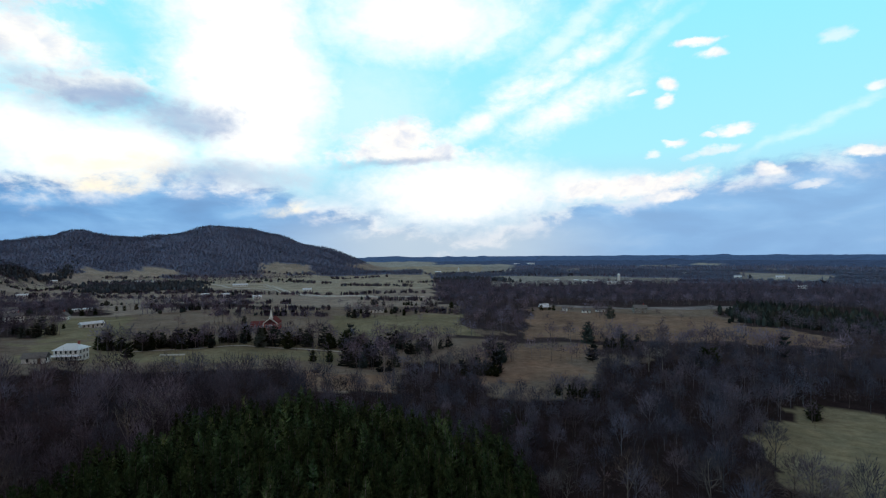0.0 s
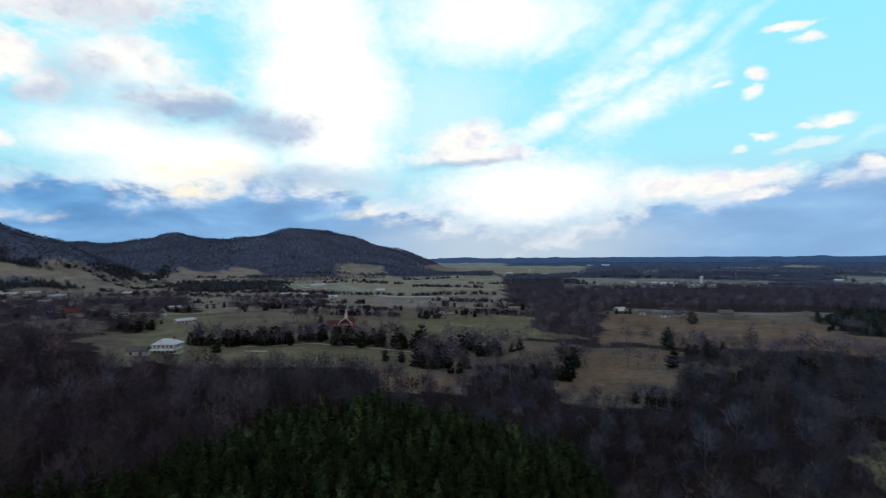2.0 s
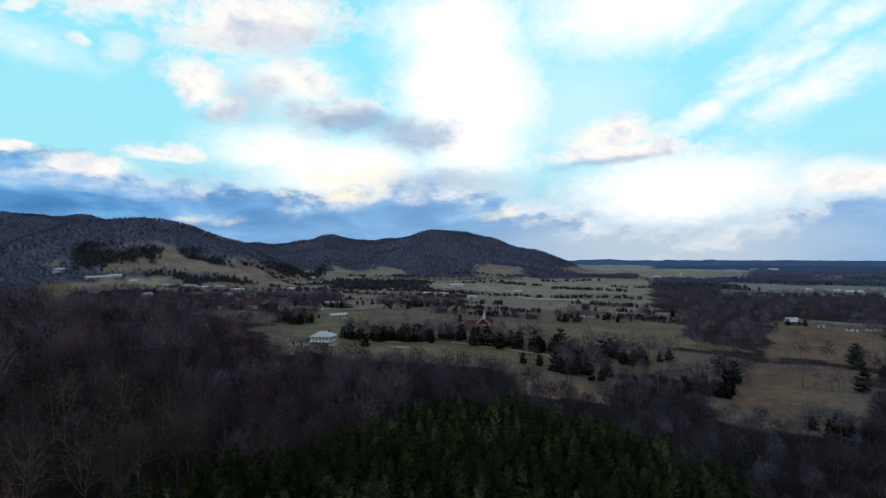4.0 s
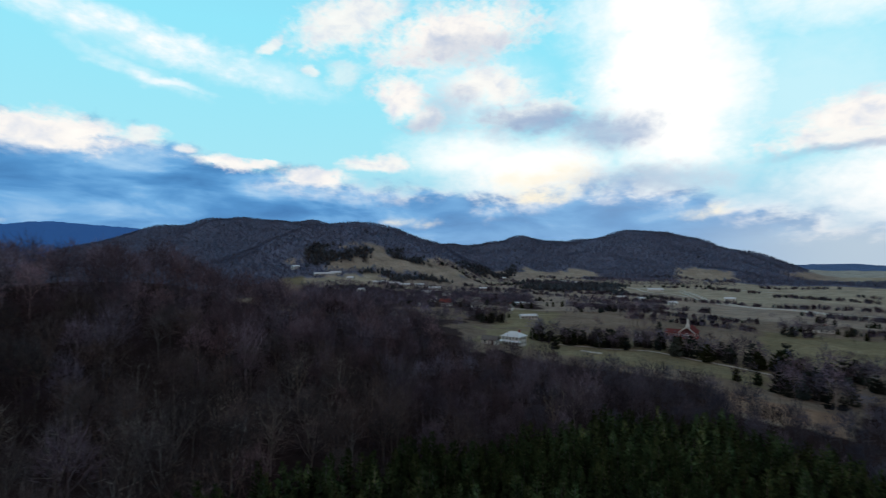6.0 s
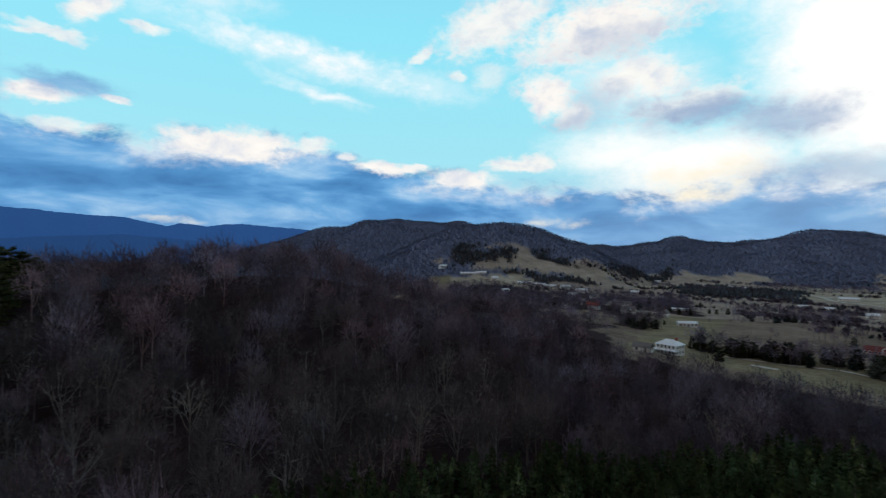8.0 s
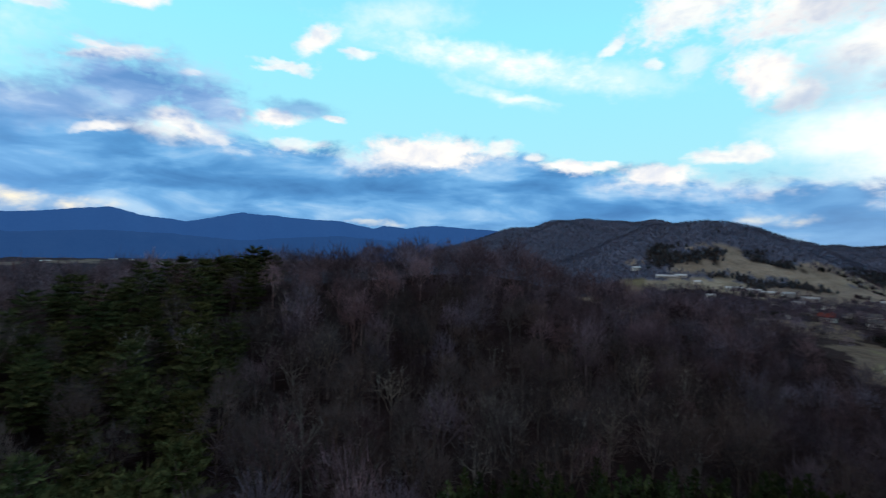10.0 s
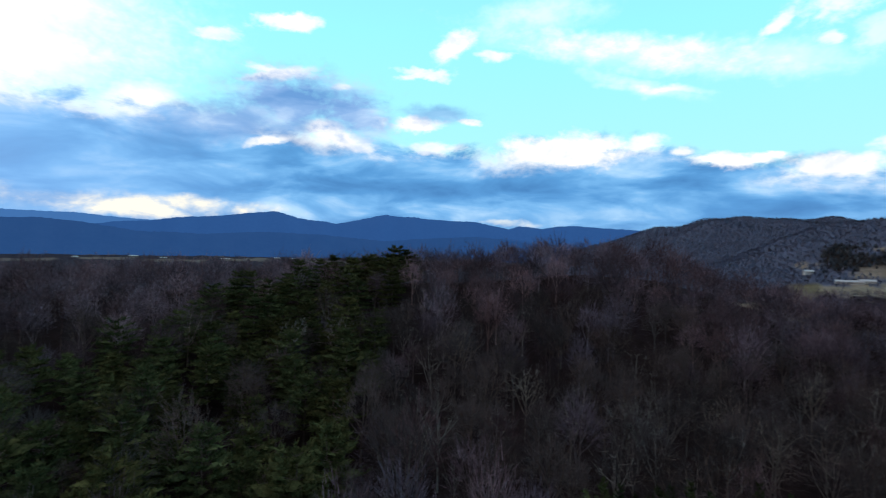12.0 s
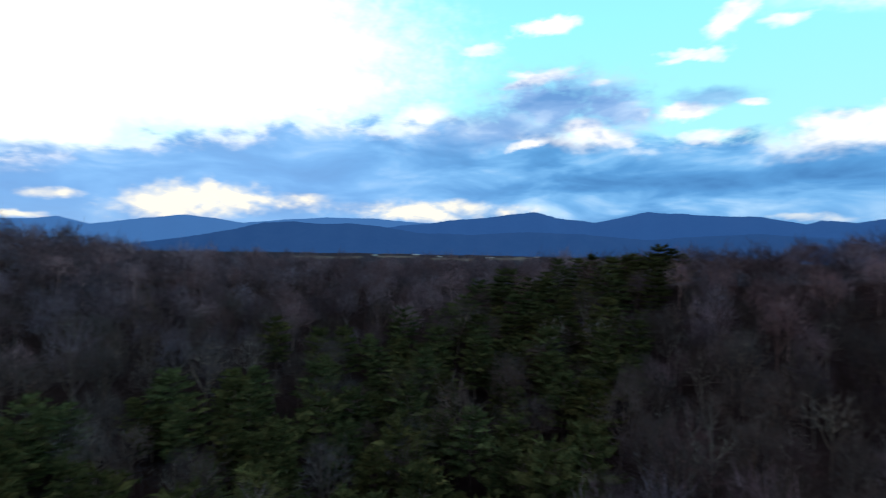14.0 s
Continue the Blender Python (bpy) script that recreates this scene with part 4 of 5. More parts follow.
def plant_all():
    rng = np.random.RandomState(11)
    # young pines
    x, y = scatter(2.75, 44, 175, -12, 86, 3, .36)
    keep = in_plantation(x, y)
    x, y = x[keep], y[keep]
    models = [young_pine(40 + i, 12.0 * (1 + .04 * (i % 3)), 1.9 + .15 * (i % 2)) for i in range(5)]
    order = np.argsort(np.abs(np.hypot(x, y) - 118))
    near, rest = order[:290], order[290:]
    sizes = rng.uniform(.74, 1.12, len(x))
    first = [plant("pine_tree", "young green pine in a dense plantation", "tree", w, c, (M_BARK, M_NEEDLE)) for w, c in models]
    lay(first, x[near], y[near], sizes[near], rng, "young pines of the plantation")
    light = [young_pine(50 + i, 12.2, 1.95, tiers=8, per=7, shoots=1, bare=.45) for i in range(5)]
    grove("pine_plantation", "dense stand of young green pines", "pines", light, x[rest], y[rest], sizes[rest], 7, [M_BARK_WOODS, M_NEEDLE_WOODS])
    # older pines
    x, y = scatter(9.3, 60, 260, 96, 168, 4)
    keep = in_old_pines(x, y) & (rng.uniform(0, 1, len(x)) < .8)
    x, y = x[keep], y[keep]
    sizes = rng.uniform(.7, 1.1, len(x))
    models = [white_pine(60 + i, 16, 5.8 + .6 * (i % 3), bare=.28) for i in range(5)]
    first = [plant("white_pine", "tall dark green pine among bare trees", "tree", w, c, (M_BARK, M_NEEDLE_B)) for w, c in models]
    tall_az, tall_r = np.linspace(97, 101.5, 6), np.linspace(228, 236, 6)
    tx, ty = at(tall_az, tall_r)
    x, y, sizes = np.concatenate([tx, x])[:290], np.concatenate([ty, y])[:290], np.concatenate([rng.uniform(.85, 1.15, 6), sizes])[:290]
    lay(first, x, y, sizes, rng, "older pines on the hill shoulder")
    # bare broadleaf trees
    x, y = scatter(7.5, 58, 345, -50, 172, 5)
    a, d = polar(x, y)
    slip = rng.choice([.972, 1.0, 1.028], len(x))
    keep = (open_land(x * slip, y * slip) == 0) & ((a < 16) | (a > 44) | (d < np.interp(a, [16, 20, 41, 44], [232, 238, 250, 272]))) & ((a < 58) | (d < 285 + 60 * smooth01(a, 105, 150))) & ~in_plantation(x, y) & (~in_old_pines(x, y) | (rng.uniform(0, 1, len(x)) < .2)) & (rng.uniform(0, 1, len(x)) < .93)
    x, y = x[keep], y[keep]
    az, r = polar(x, y)
    sizes = rng.uniform(.62, 1.12, len(x)) * np.interp(az, [-46, -18, -14, 10, 16, 40, 55], [.74, .72, .62, .62, .82, .86, 1.0])
    order = np.argsort(np.abs(r - 128) + 45 * (az < 45) + 40 * (rng.uniform(0, 1, len(x)) < .4))
    near, rest = order[:290], order[290:]
    full = [bare_tree(80 + i, 16 + i % 4, ends=56, twigs=8, twig_width=.055, sprays=520 if i % 3 else 360, spray_width=.085, spread=(.29, .34, .26, .31)[i % 4], low=(.26, .18, .32)[i % 3], limbs=7, reach=.075) for i in range(8)]
    first = [plant("bare_tree", "leafless grey-brown broadleaf tree in winter woodland", "tree", w, c, (M_BARK_GREY if i % 3 == 1 else M_BARK, M_TWIG)) for i, (w, c) in enumerate(full)]
    lay(first, x[near], y[near], sizes[near], rng, "winter woodland trees")
    light = [bare_tree(120 + i, 16 + i % 4, ends=28, twigs=5, twig_width=.09, sprays=380, spray_width=.125, spread=(.30, .35, .27, .32)[i % 4], low=(.24, .16, .30)[i % 3], limbs=4, sides=3, reach=.08) for i in range(10)]
    # those far from the eye are simpler
    plain = [bare_tree(150 + i, 16 + i % 4, ends=14, twigs=3, twig_width=.15, sprays=170, spray_width=.21, spread=(.30, .35, .27, .32)[i % 4], low=(.24, .16, .30)[i % 3], limbs=1, sides=3, reach=.09) for i in range(10)]
    # azimuth tone: hill trees painted lighter and redder, the other side darker, as lit
    lit_tone = np.stack([np.interp(az, [20, 62], q) for q in ((.80, 1.46), (.88, 1.30), (1.01, 1.36))], 1)
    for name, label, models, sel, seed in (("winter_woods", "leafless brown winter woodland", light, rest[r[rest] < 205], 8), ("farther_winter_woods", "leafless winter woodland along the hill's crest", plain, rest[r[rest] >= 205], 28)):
        grove(name, label, "woods", models, x[sel], y[sel], sizes[sel], seed, [M_BARK_WOODS, M_TWIG_WOODS], vary=.40, shade=lit_tone[sel])
    # undergrowth
    ux, uy = scatter(9.0, 60, 300, -50, 172, 25)
    sel = (open_land(ux, uy) == 0) & ~in_plantation(ux, uy) & ((polar(ux, uy)[0] < 58) | (np.hypot(ux, uy) < 280))
    shrubs = [bare_tree(230 + i, 6, ends=10, twigs=4, twig_width=.10, spread=.42, low=.08, limbs=0, sides=3, reach=.16, sprays=30, spray_width=.12) for i in range(5)]
    grove("undergrowth", "leafless brown saplings and shrubs below the trees", "undergrowth", shrubs, ux[sel], uy[sel], rng.uniform(.5, 1.3, sel.sum()), 27, [M_BARK_WOODS, M_TWIG_WOODS], vary=.3, shade=np.full((sel.sum(), 1), .8))
    # pale-barked trees that stand out
    pale = [bare_tree(200 + i, 18, ends=46, twigs=7, spread=.28, low=.34, twig_width=.045, limbs=9, sprays=0) for i in range(3)]
    first = [plant("sycamore_tree", "pale-barked leafless tree standing out from the woods", "tree", w, c, (M_BARK_PALE, M_BARK_GREY)) for w, c in pale]
    px, py = at(np.array(PALE_AZ), np.array(PALE_R))
    lay(first, px, py, np.interp(PALE_AZ, [-25, 5, 60, 110], [.75, .75, .9, 1.0]), rng, "pale-barked trees")
    # woods of the middle distance
    x, y = scatter(8.5, 345, 730, -50, 62, 6)
    kinds = open_land(x, y)
    va, vr = polar(x, y)
    keep = (kinds == 0) & (rng.uniform(0, 1, len(x)) < np.where((va > 35) & (va < 53) & (vr > 445), .3, .85))
    sparse = [bare_tree(140 + i, 14, ends=9, twigs=3, twig_width=.26, spread=.33, low=.2, limbs=0, sides=3, reach=.11, sprays=52, spray_width=.34) for i in range(6)]
    grove("valley_woods", "leafless brown woods across the valley", "woods", sparse, x[keep], y[keep], rng.uniform(.55, 1.05, keep.sum()), 9, [M_BARK_WOODS, M_FARWOOD])
    wx, wy = scatter(9, 730, 1060, -50, 62, 26)
    sel = (open_land(wx, wy) == 0) & (rng.uniform(0, 1, len(wx)) < np.where((polar(wx, wy)[0] > 35) & (np.hypot(wx, wy) < 800), .4, 1))
    small = [bare_tree(150 + i, 13, ends=4, twigs=1, twig_width=.5, spread=.36, low=.12, limbs=0, sides=3, reach=.14, sprays=26, spray_width=.6) for i in range(5)]
    grove("distant_woods", "leafless woods at the far side of the fields", "woods", small, wx[sel], wy[sel], rng.uniform(.5, 1.0, sel.sum()), 29, [M_FARWOOD, M_FARWOOD], vary=.25)
    ex, ey = scatter(5.6, 345, 730, -50, -20, 16)
    keep = open_land(ex, ey) == 4
    x0, y0, x, y = x, y, ex, ey
    dark = [bush(160 + i, 10, 2.5, blades=34) for i in range(5)]
    grove("valley_evergreens", "dark evergreen woods across the valley", "pines", dark, x[keep], y[keep], rng.uniform(.5, .9, keep.sum()), 10, [M_FARPINE, M_FARPINE], vary=.3)
    x, y = x0, y0
    # lone trees and thickets among the fields
    stray = (kinds > 0) & (kinds != 4) & (rng.uniform(0, 1, len(x)) < np.where(ripple(x, y, 60) > 1.1, .2, np.where((va > 36) & (vr > 440), .2, .008)))
    grove("field_thickets", "bare trees and thickets along field borders", "woods", sparse, x[stray], y[stray], rng.uniform(.35, .8, stray.sum()), 19, [M_BARK_WOODS, M_FARWOOD])
    # tree belts and hedgerows between the fields, bare trees mixed with dark bushes
    bushes = [conifer(190 + i, 6.4 + .9 * (i % 3), 2.5 + .4 * (i % 3), tiers=8, per=8, droop=.2, bare=.03, tufts=3, power=.5) for i in range(6)]
    low = [bush(200 + i, 5.6 + .8 * (i % 3), 2.7 + .5 * (i % 2), blades=24) for i in range(6)]
    bare_xy, bare_far, dark_xy, far_xy = [], [], [], []
    for a0, a1, r0, r1, gap, share in BELTS:
        if r0 > 560:
            r1, gap = r0 + .3 * (r1 - r0), .75 * gap
        bx, by = scatter(gap, r0, r1, a0, a1, int(r0), .5)
        keep = rng.uniform(0, 1, len(bx)) < .75 + .25 * np.sign(ripple(bx, by, 90) + .5)
        bx, by = bx[keep], by[keep]
        dark_one = rng.uniform(0, 1, len(bx)) < share * (.3 if r0 > 400 else .9) * (.6 + .5 * np.clip(ripple(bx, by, 35) + .6, 0, 1.4))
        (bare_far if r0 > 560 else bare_xy).append((bx[~dark_one], by[~dark_one]))
        (far_xy if r0 > 560 else dark_xy).append((bx[dark_one], by[dark_one]))
    for name, label, models, places, size, mats in (("belt_woods", "leafless trees of the belts between the fields", sparse, bare_xy, (.6, 1.1), [M_BARK_WOODS, M_FARWOOD]), ("far_belt_woods", "leafless trees of the far field belts", small, bare_far, (.7, 1.25), [M_FARWOOD, M_FARWOOD]),
                                                    ("belt_evergreens", "dark cedars and bushes of the field belts", bushes, dark_xy, (.7, 1.6), [M_FARPINE, M_FARPINE]),
                                                    ("far_belt_evergreens", "dark evergreens of the far field belts", low, far_xy, (.6, 1.35), [M_FARPINE, M_FARPINE])):
        bx, by = [np.concatenate(q) for q in zip(*places)]
        grove(name, label, "hedgerow", models, bx, by, rng.uniform(*size, len(bx)), 31, mats, vary=.4)
    # cedars: dark, rounded, along the hedges
    models = [conifer(180 + i, 9, 3.4 + .5 * (i % 2), tiers=9, per=10, droop=.25, bare=.02, tufts=4, power=.42) for i in range(3)]
    first = [plant("cedar_tree", "dark rounded evergreen cedar at a field border", "tree", w, c, (M_BARK, M_CEDAR)) for w, c in models]
    ca, cr = [], []
    for a0, a1, r0, r1, count in HEDGES:
        count = round(count * 1.3)
        k = np.linspace(0, 1, count) + rng.normal(0, .9 / count, count)
        ca += list(a0 + (a1 - a0) * k)
        cr += list((r0 + (r1 - r0) * k) * (1 + rng.normal(0, .014, count)))
    cx, cy = at(np.array(ca), np.array(cr))
    lay(first, cx, cy, rng.uniform(.4, .8, len(ca)) * np.where((np.array(cr) > 300) & (np.array(cr) < 400), 1.5, 1), rng, "cedars along the hedges")
    hx, hy = at(np.array(ca) + rng.normal(0, .5, len(ca)), np.array(cr) + rng.normal(0, 9, len(ca)))
    grove("hedge_thickets", "bare trees growing among the hedge cedars", "woods", sparse, hx, hy, rng.uniform(.4, .9, len(ca)), 23, [M_BARK_WOODS, M_FARWOOD])


# hedgerows between the far fields: (azimuth from, to, distance from, to)
LINES = [(41, 33, 1170, 1150), (41, 20, 1060, 905), (30, 20, 880, 800), (24, 12, 885, 815), (11, 3, 1010, 930), (5, -1, 1080, 1070), (11, 2, 800, 770), (9, -1, 700, 690), (29, 12, 645, 570), (24, 8, 515, 505), (9, -2, 560, 545),
         (41, 30, 1000, 890), (20, 12, 1180, 1120), (12, 6, 1300, 1290), (33, 24, 1420, 1400), (40, 36, 800, 740), (28, 16, 770, 690), (-6, -24, 925, 1060), (-29, -37, 1150, 1130), (-8, -20, 1340, 1300), (58, 50, 975, 960), (49, 43, 1000, 985),
         (41, 37, 1330, 1500), (22, 14, 1440, 1410), (2, -7, 1440, 1480)]


def brush(seed, tall, wide, n=9, thick=1.5):
    """Bare crowns far off: a loose bunch of upright boughs."""
    rng = np.random.RandomState(seed)
    s = Shape()
    a, d = rng.uniform(0, 6.28, n), np.sqrt(rng.uniform(0, 1, n)) * wide
    root = np.stack([np.cos(a) * d * .7, np.sin(a) * d * .7, a * 0 - .3], 1)
    tip = np.stack([np.cos(a) * d * 1.15, np.sin(a) * d * 1.15, tall * rng.uniform(.7, 1.1, n) * (1 - .25 * d / wide)], 1)
    top = root + (tip - root) * .55
    side = np.stack([-np.sin(a), np.cos(a), a * 0], 1) * thick / 2
    i = np.arange(n)
    s.add(np.concatenate([root, top - side, top + side, tip]), np.concatenate([np.stack([i, i + n, i + 2 * n], 1), np.stack([i + n, i + 2 * n, i + 3 * n], 1)]))
    return s.arrays()


def plant_far():
    rng = np.random.RandomState(21)
    x, y = scatter(8.2, 730, 2085, -46, 80, 12)
    kinds = open_land(x + rng.normal(0, 7, len(x)), y + rng.normal(0, 7, len(x)))
    keep = ((kinds == 0) & (np.hypot(x, y) > 1050)) | (kinds == 4)
    x, y, kinds = x[keep], y[keep], kinds[keep]
    z = ground_z(x, y)
    keep = rng.uniform(0, 1, len(x)) < np.where(z > 20, 1, np.where(np.hypot(x, y) > 1700, .12, .75))
    x, y, kinds = x[keep], y[keep], kinds[keep]
    models = [(brush(i, 10, 3.6, 6, 1.5),) for i in range(10)]
    pines = [(bush(170 + i, 10, 3.2, blades=10, rings=4, sides=6)[1],) for i in range(5)]
    az, r = polar(x, y)
    la, lr = [], []
    for a0, a1, r0, r1 in LINES:
        n = int(math.radians(abs(a1 - a0)) * (r0 + r1) / 2 / 3 + abs(r1 - r0) / 6)
        k = rng.uniform(0, 1, n)
        la.append(a0 + (a1 - a0) * k), lr.append((r0 + (r1 - r0) * k) * (1 + rng.normal(0, .006, n)))
    hx, hy = at(np.concatenate(la), np.concatenate(lr))
    bare = rng.uniform(0, 1, len(hx)) < .8
    grove("far_hedges", "leafless hedgerows between the far fields", "hedge", [(brush(i + 20, 7, 3.4),) for i in range(6)], hx[bare], hy[bare], rng.uniform(.5, 1.3, bare.sum()), 15, [M_FARWOOD], vary=.3)
    grove("far_hedge_evergreens", "dark evergreens of the far hedgerows", "hedge", pines, hx[~bare], hy[~bare], rng.uniform(.25, .65, (~bare).sum()), 17, [M_FARPINE], vary=.3)
    ever = (rng.uniform(0, 1, len(x)) < .004) | (kinds == 4)
    # both hill materials carry the haze in their base colour
    grove("hill_woods", "leafless woods on the hills, tinted pale blue for haze", "woods", models, x[~ever], y[~ever], rng.uniform(.6, 1.1, (~ever).sum()), 13, [M_HAZY_HILLWOOD], vary=.14)
    grove("hill_evergreens", "evergreen stands on the hills, paled blue for haze", "woods", pines, x[ever], y[ever], rng.uniform(.6, 1.0, ever.sum()), 14, [M_HAZY_HILLPINE], vary=.25)


plant_all()
plant_far()


# ---------------------------------------------------------------- buildings
def box_bm(w, d, h, z=0.0, x=0.0, y=0.0, bevel=0.04):
    bm = bmesh.new()
    bmesh.ops.create_cube(bm, size=1)
    bmesh.ops.scale(bm, vec=(w, d, h), verts=bm.verts)
    bmesh.ops.translate(bm, vec=(x, y, z + h / 2), verts=bm.verts)
    if bevel:
        bmesh.ops.bevel(bm, geom=bm.edges, offset=bevel, segments=1, affect="EDGES")
    return bm


def roof_bm(w, d, rise, z, over=0.5, hip=0.0, thick=0.18, x=0.0, y=0.0):
    """A gable roof along x, its ends drawn in by hip, with thickness."""
    bm = bmesh.new()
    a, b = w / 2 + over, d / 2 + over
    lift = -over * rise / (d / 2)
    def ring(dz):
        eaves = [bm.verts.new((x + sx * a, y + sy * b, z + lift + dz)) for sx, sy in ((-1, -1), (1, -1), (1, 1), (-1, 1))]
        ridge = [bm.verts.new((x + sx * (a - hip), y, z + rise + dz)) for sx in (-1, 1)]
        return eaves, ridge
    (e0, r0), (e1, r1) = ring(0), ring(thick)
    for e, r in ((e0, r0), (e1, r1)):
        bm.faces.new((e[0], e[1], r[1], r[0])), bm.faces.new((e[2], e[3], r[0], r[1]))
        bm.faces.new((e[1], e[2], r[1])), bm.faces.new((e[3], e[0], r[0]))
    for i in range(4):
        j = (i + 1) % 4
        bm.faces.new((e0[i], e0[j], e1[j], e1[i]))
    bmesh.ops.recalc_face_normals(bm, faces=bm.faces)
    return bm


def wall_bm(w, d, h, rise=0.0, z=0.0, x=0.0, y=0.0):
    """Walls with gable ends along x."""
    bm = bmesh.new()
    a, b = w / 2, d / 2
    low = [bm.verts.new((x + sx * a, y + sy * b, z - .6)) for sx, sy in ((-1, -1), (1, -1), (1, 1), (-1, 1))]
    top = [bm.verts.new((x + sx * a, y + sy * b, z + h)) for sx, sy in ((-1, -1), (1, -1), (1, 1), (-1, 1))]
    for i in (0, 2):
        bm.faces.new((low[i], low[i + 1], top[i + 1], top[i]))
    if rise:
        p, q = bm.verts.new((x + a, y, z + h + rise)), bm.verts.new((x - a, y, z + h + rise))
        bm.faces.new((low[1], low[2], top[2], p, top[1])), bm.faces.new((low[3], low[0], top[0], q, top[3]))
    else:
        bm.faces.new((low[1], low[2], top[2], top[1])), bm.faces.new((low[3], low[0], top[0], top[3]))
        bm.faces.new(top)
    bmesh.ops.recalc_face_normals(bm, faces=bm.faces)
    return bm


def window(parent, x, y, z, w, h, side, frame_mat=None):
    """A window proud of the wall, facing -y, +y, -x or +x."""
    flat = side in ("-y", "+y")
    s = -1 if side[0] == "-" else 1
    off = .05 * s
    dims = (w + .24, .1, h + .24) if flat else (.1, w + .24, h + .24)
    f = part("window", box_bm(*dims, z=z - .12, x=x + (0 if flat else off * .4), y=y + (off * .4 if flat else 0), bevel=0), frame_mat or M_WHITE, parent)
    dims = (w, .1, h) if flat else (.1, w, h)
    part("pane", box_bm(*dims, z=z, x=x + (0 if flat else off * .9), y=y + (off * .9 if flat else 0), bevel=0), M_GLASS, f)


def building(name, label, category, az, r, turn, w, d, h, rise, wall, roof, floors=1, hip=0.0, bays=3, chimney=True, door=True, group=""):
    """A house or barn with walls, roof, windows, door and chimney. turn: degrees from facing the camera with its long side."""
    x, y = at(az, r)
    ob = thing(name, pose(float(x), float(y), float(ground_z(x, y)), 0, 0, az + turn), label, category, group)
    part("wall", wall_bm(w, d, h, 0 if hip else rise), wall, ob)
    part("roof", roof_bm(w, d, rise, h, hip=hip), roof, ob)
    for k in range(floors):
        for side, s in (("-y", -1), ("+y", 1)):
            for i in range(bays):
                px = -w / 2 + w * (i + .5) / bays
                if not (door and k == 0 and side == "-y" and i == bays // 2):
                    window(ob, px, s * d / 2, .9 + k * 2.8, 1.0, 1.5, side)
        for side, s in (("-x", -1), ("+x", 1)):
            for i in (-1, 1):
                window(ob, s * w / 2, i * d * .24, .9 + k * 2.8, 1.0, 1.5, side)
    if door:
        part("door", box_bm(1.2, .14, 2.2, y=-d / 2 - .03, x=-w / 2 + w * (bays // 2 + .5) / bays), M_BOARD, ob)
    if chimney:
        part("chimney", box_bm(.8, .8, rise + 1.6, z=h, x=w * .28, y=.4), M_BRICK, ob)
    return ob


def farmhouse():
    """The big white house with hipped roof and a porch round two sides."""
    az, r = 35.3, 314
    x, y = at(az, r)
    ob = thing("farmhouse", pose(float(x), float(y), float(ground_z(x, y)), 0, 0, az - 30) @ Matrix.Diagonal((.88, .88, .88, 1)), "large white farmhouse with pale metal roof and wraparound porch", "house")
    part("wall", wall_bm(13, 10, 6.2), M_WHITE, ob)
    part("roof", roof_bm(13, 10, 2.6, 6.2, over=.7, hip=4.6), M_TIN, ob, "pale blue-white metal roof")
    for k in range(2):
        for px in (-5, -2.5, 0, 2.5, 5):
            window(ob, px, -5, .9 + 3.1 * k, 1.0, 1.7, "-y"), window(ob, px, 5, .9 + 3.1 * k, 1.0, 1.7, "+y")
        for py in (-3, 0, 3):
            window(ob, -6.5, py, .9 + 3.1 * k, 1.0, 1.7, "-x"), window(ob, 6.5, py, .9 + 3.1 * k, 1.0, 1.7, "+x")
    part("porch_roof", roof_bm(16.5, 3.0, .5, 3.0, over=.3, x=0, y=-6.6), M_TIN, ob)
    part("porch_floor", box_bm(16.5, 3.2, .9, z=-.5, y=-6.6), M_BOARD, ob)
    for i in range(8):
        part("porch_post", box_bm(.22, .22, 2.7, z=.4, x=-8 + 16 * i / 7, y=-7.9, bevel=.02), M_WHITE, ob)
    part("porch_rail", box_bm(16, .08, .12, z=1.2, y=-7.9, bevel=0), M_WHITE, ob)
    part("chimney", box_bm(.9, .9, 3, z=7, x=3.5, y=1), M_BRICK, ob)


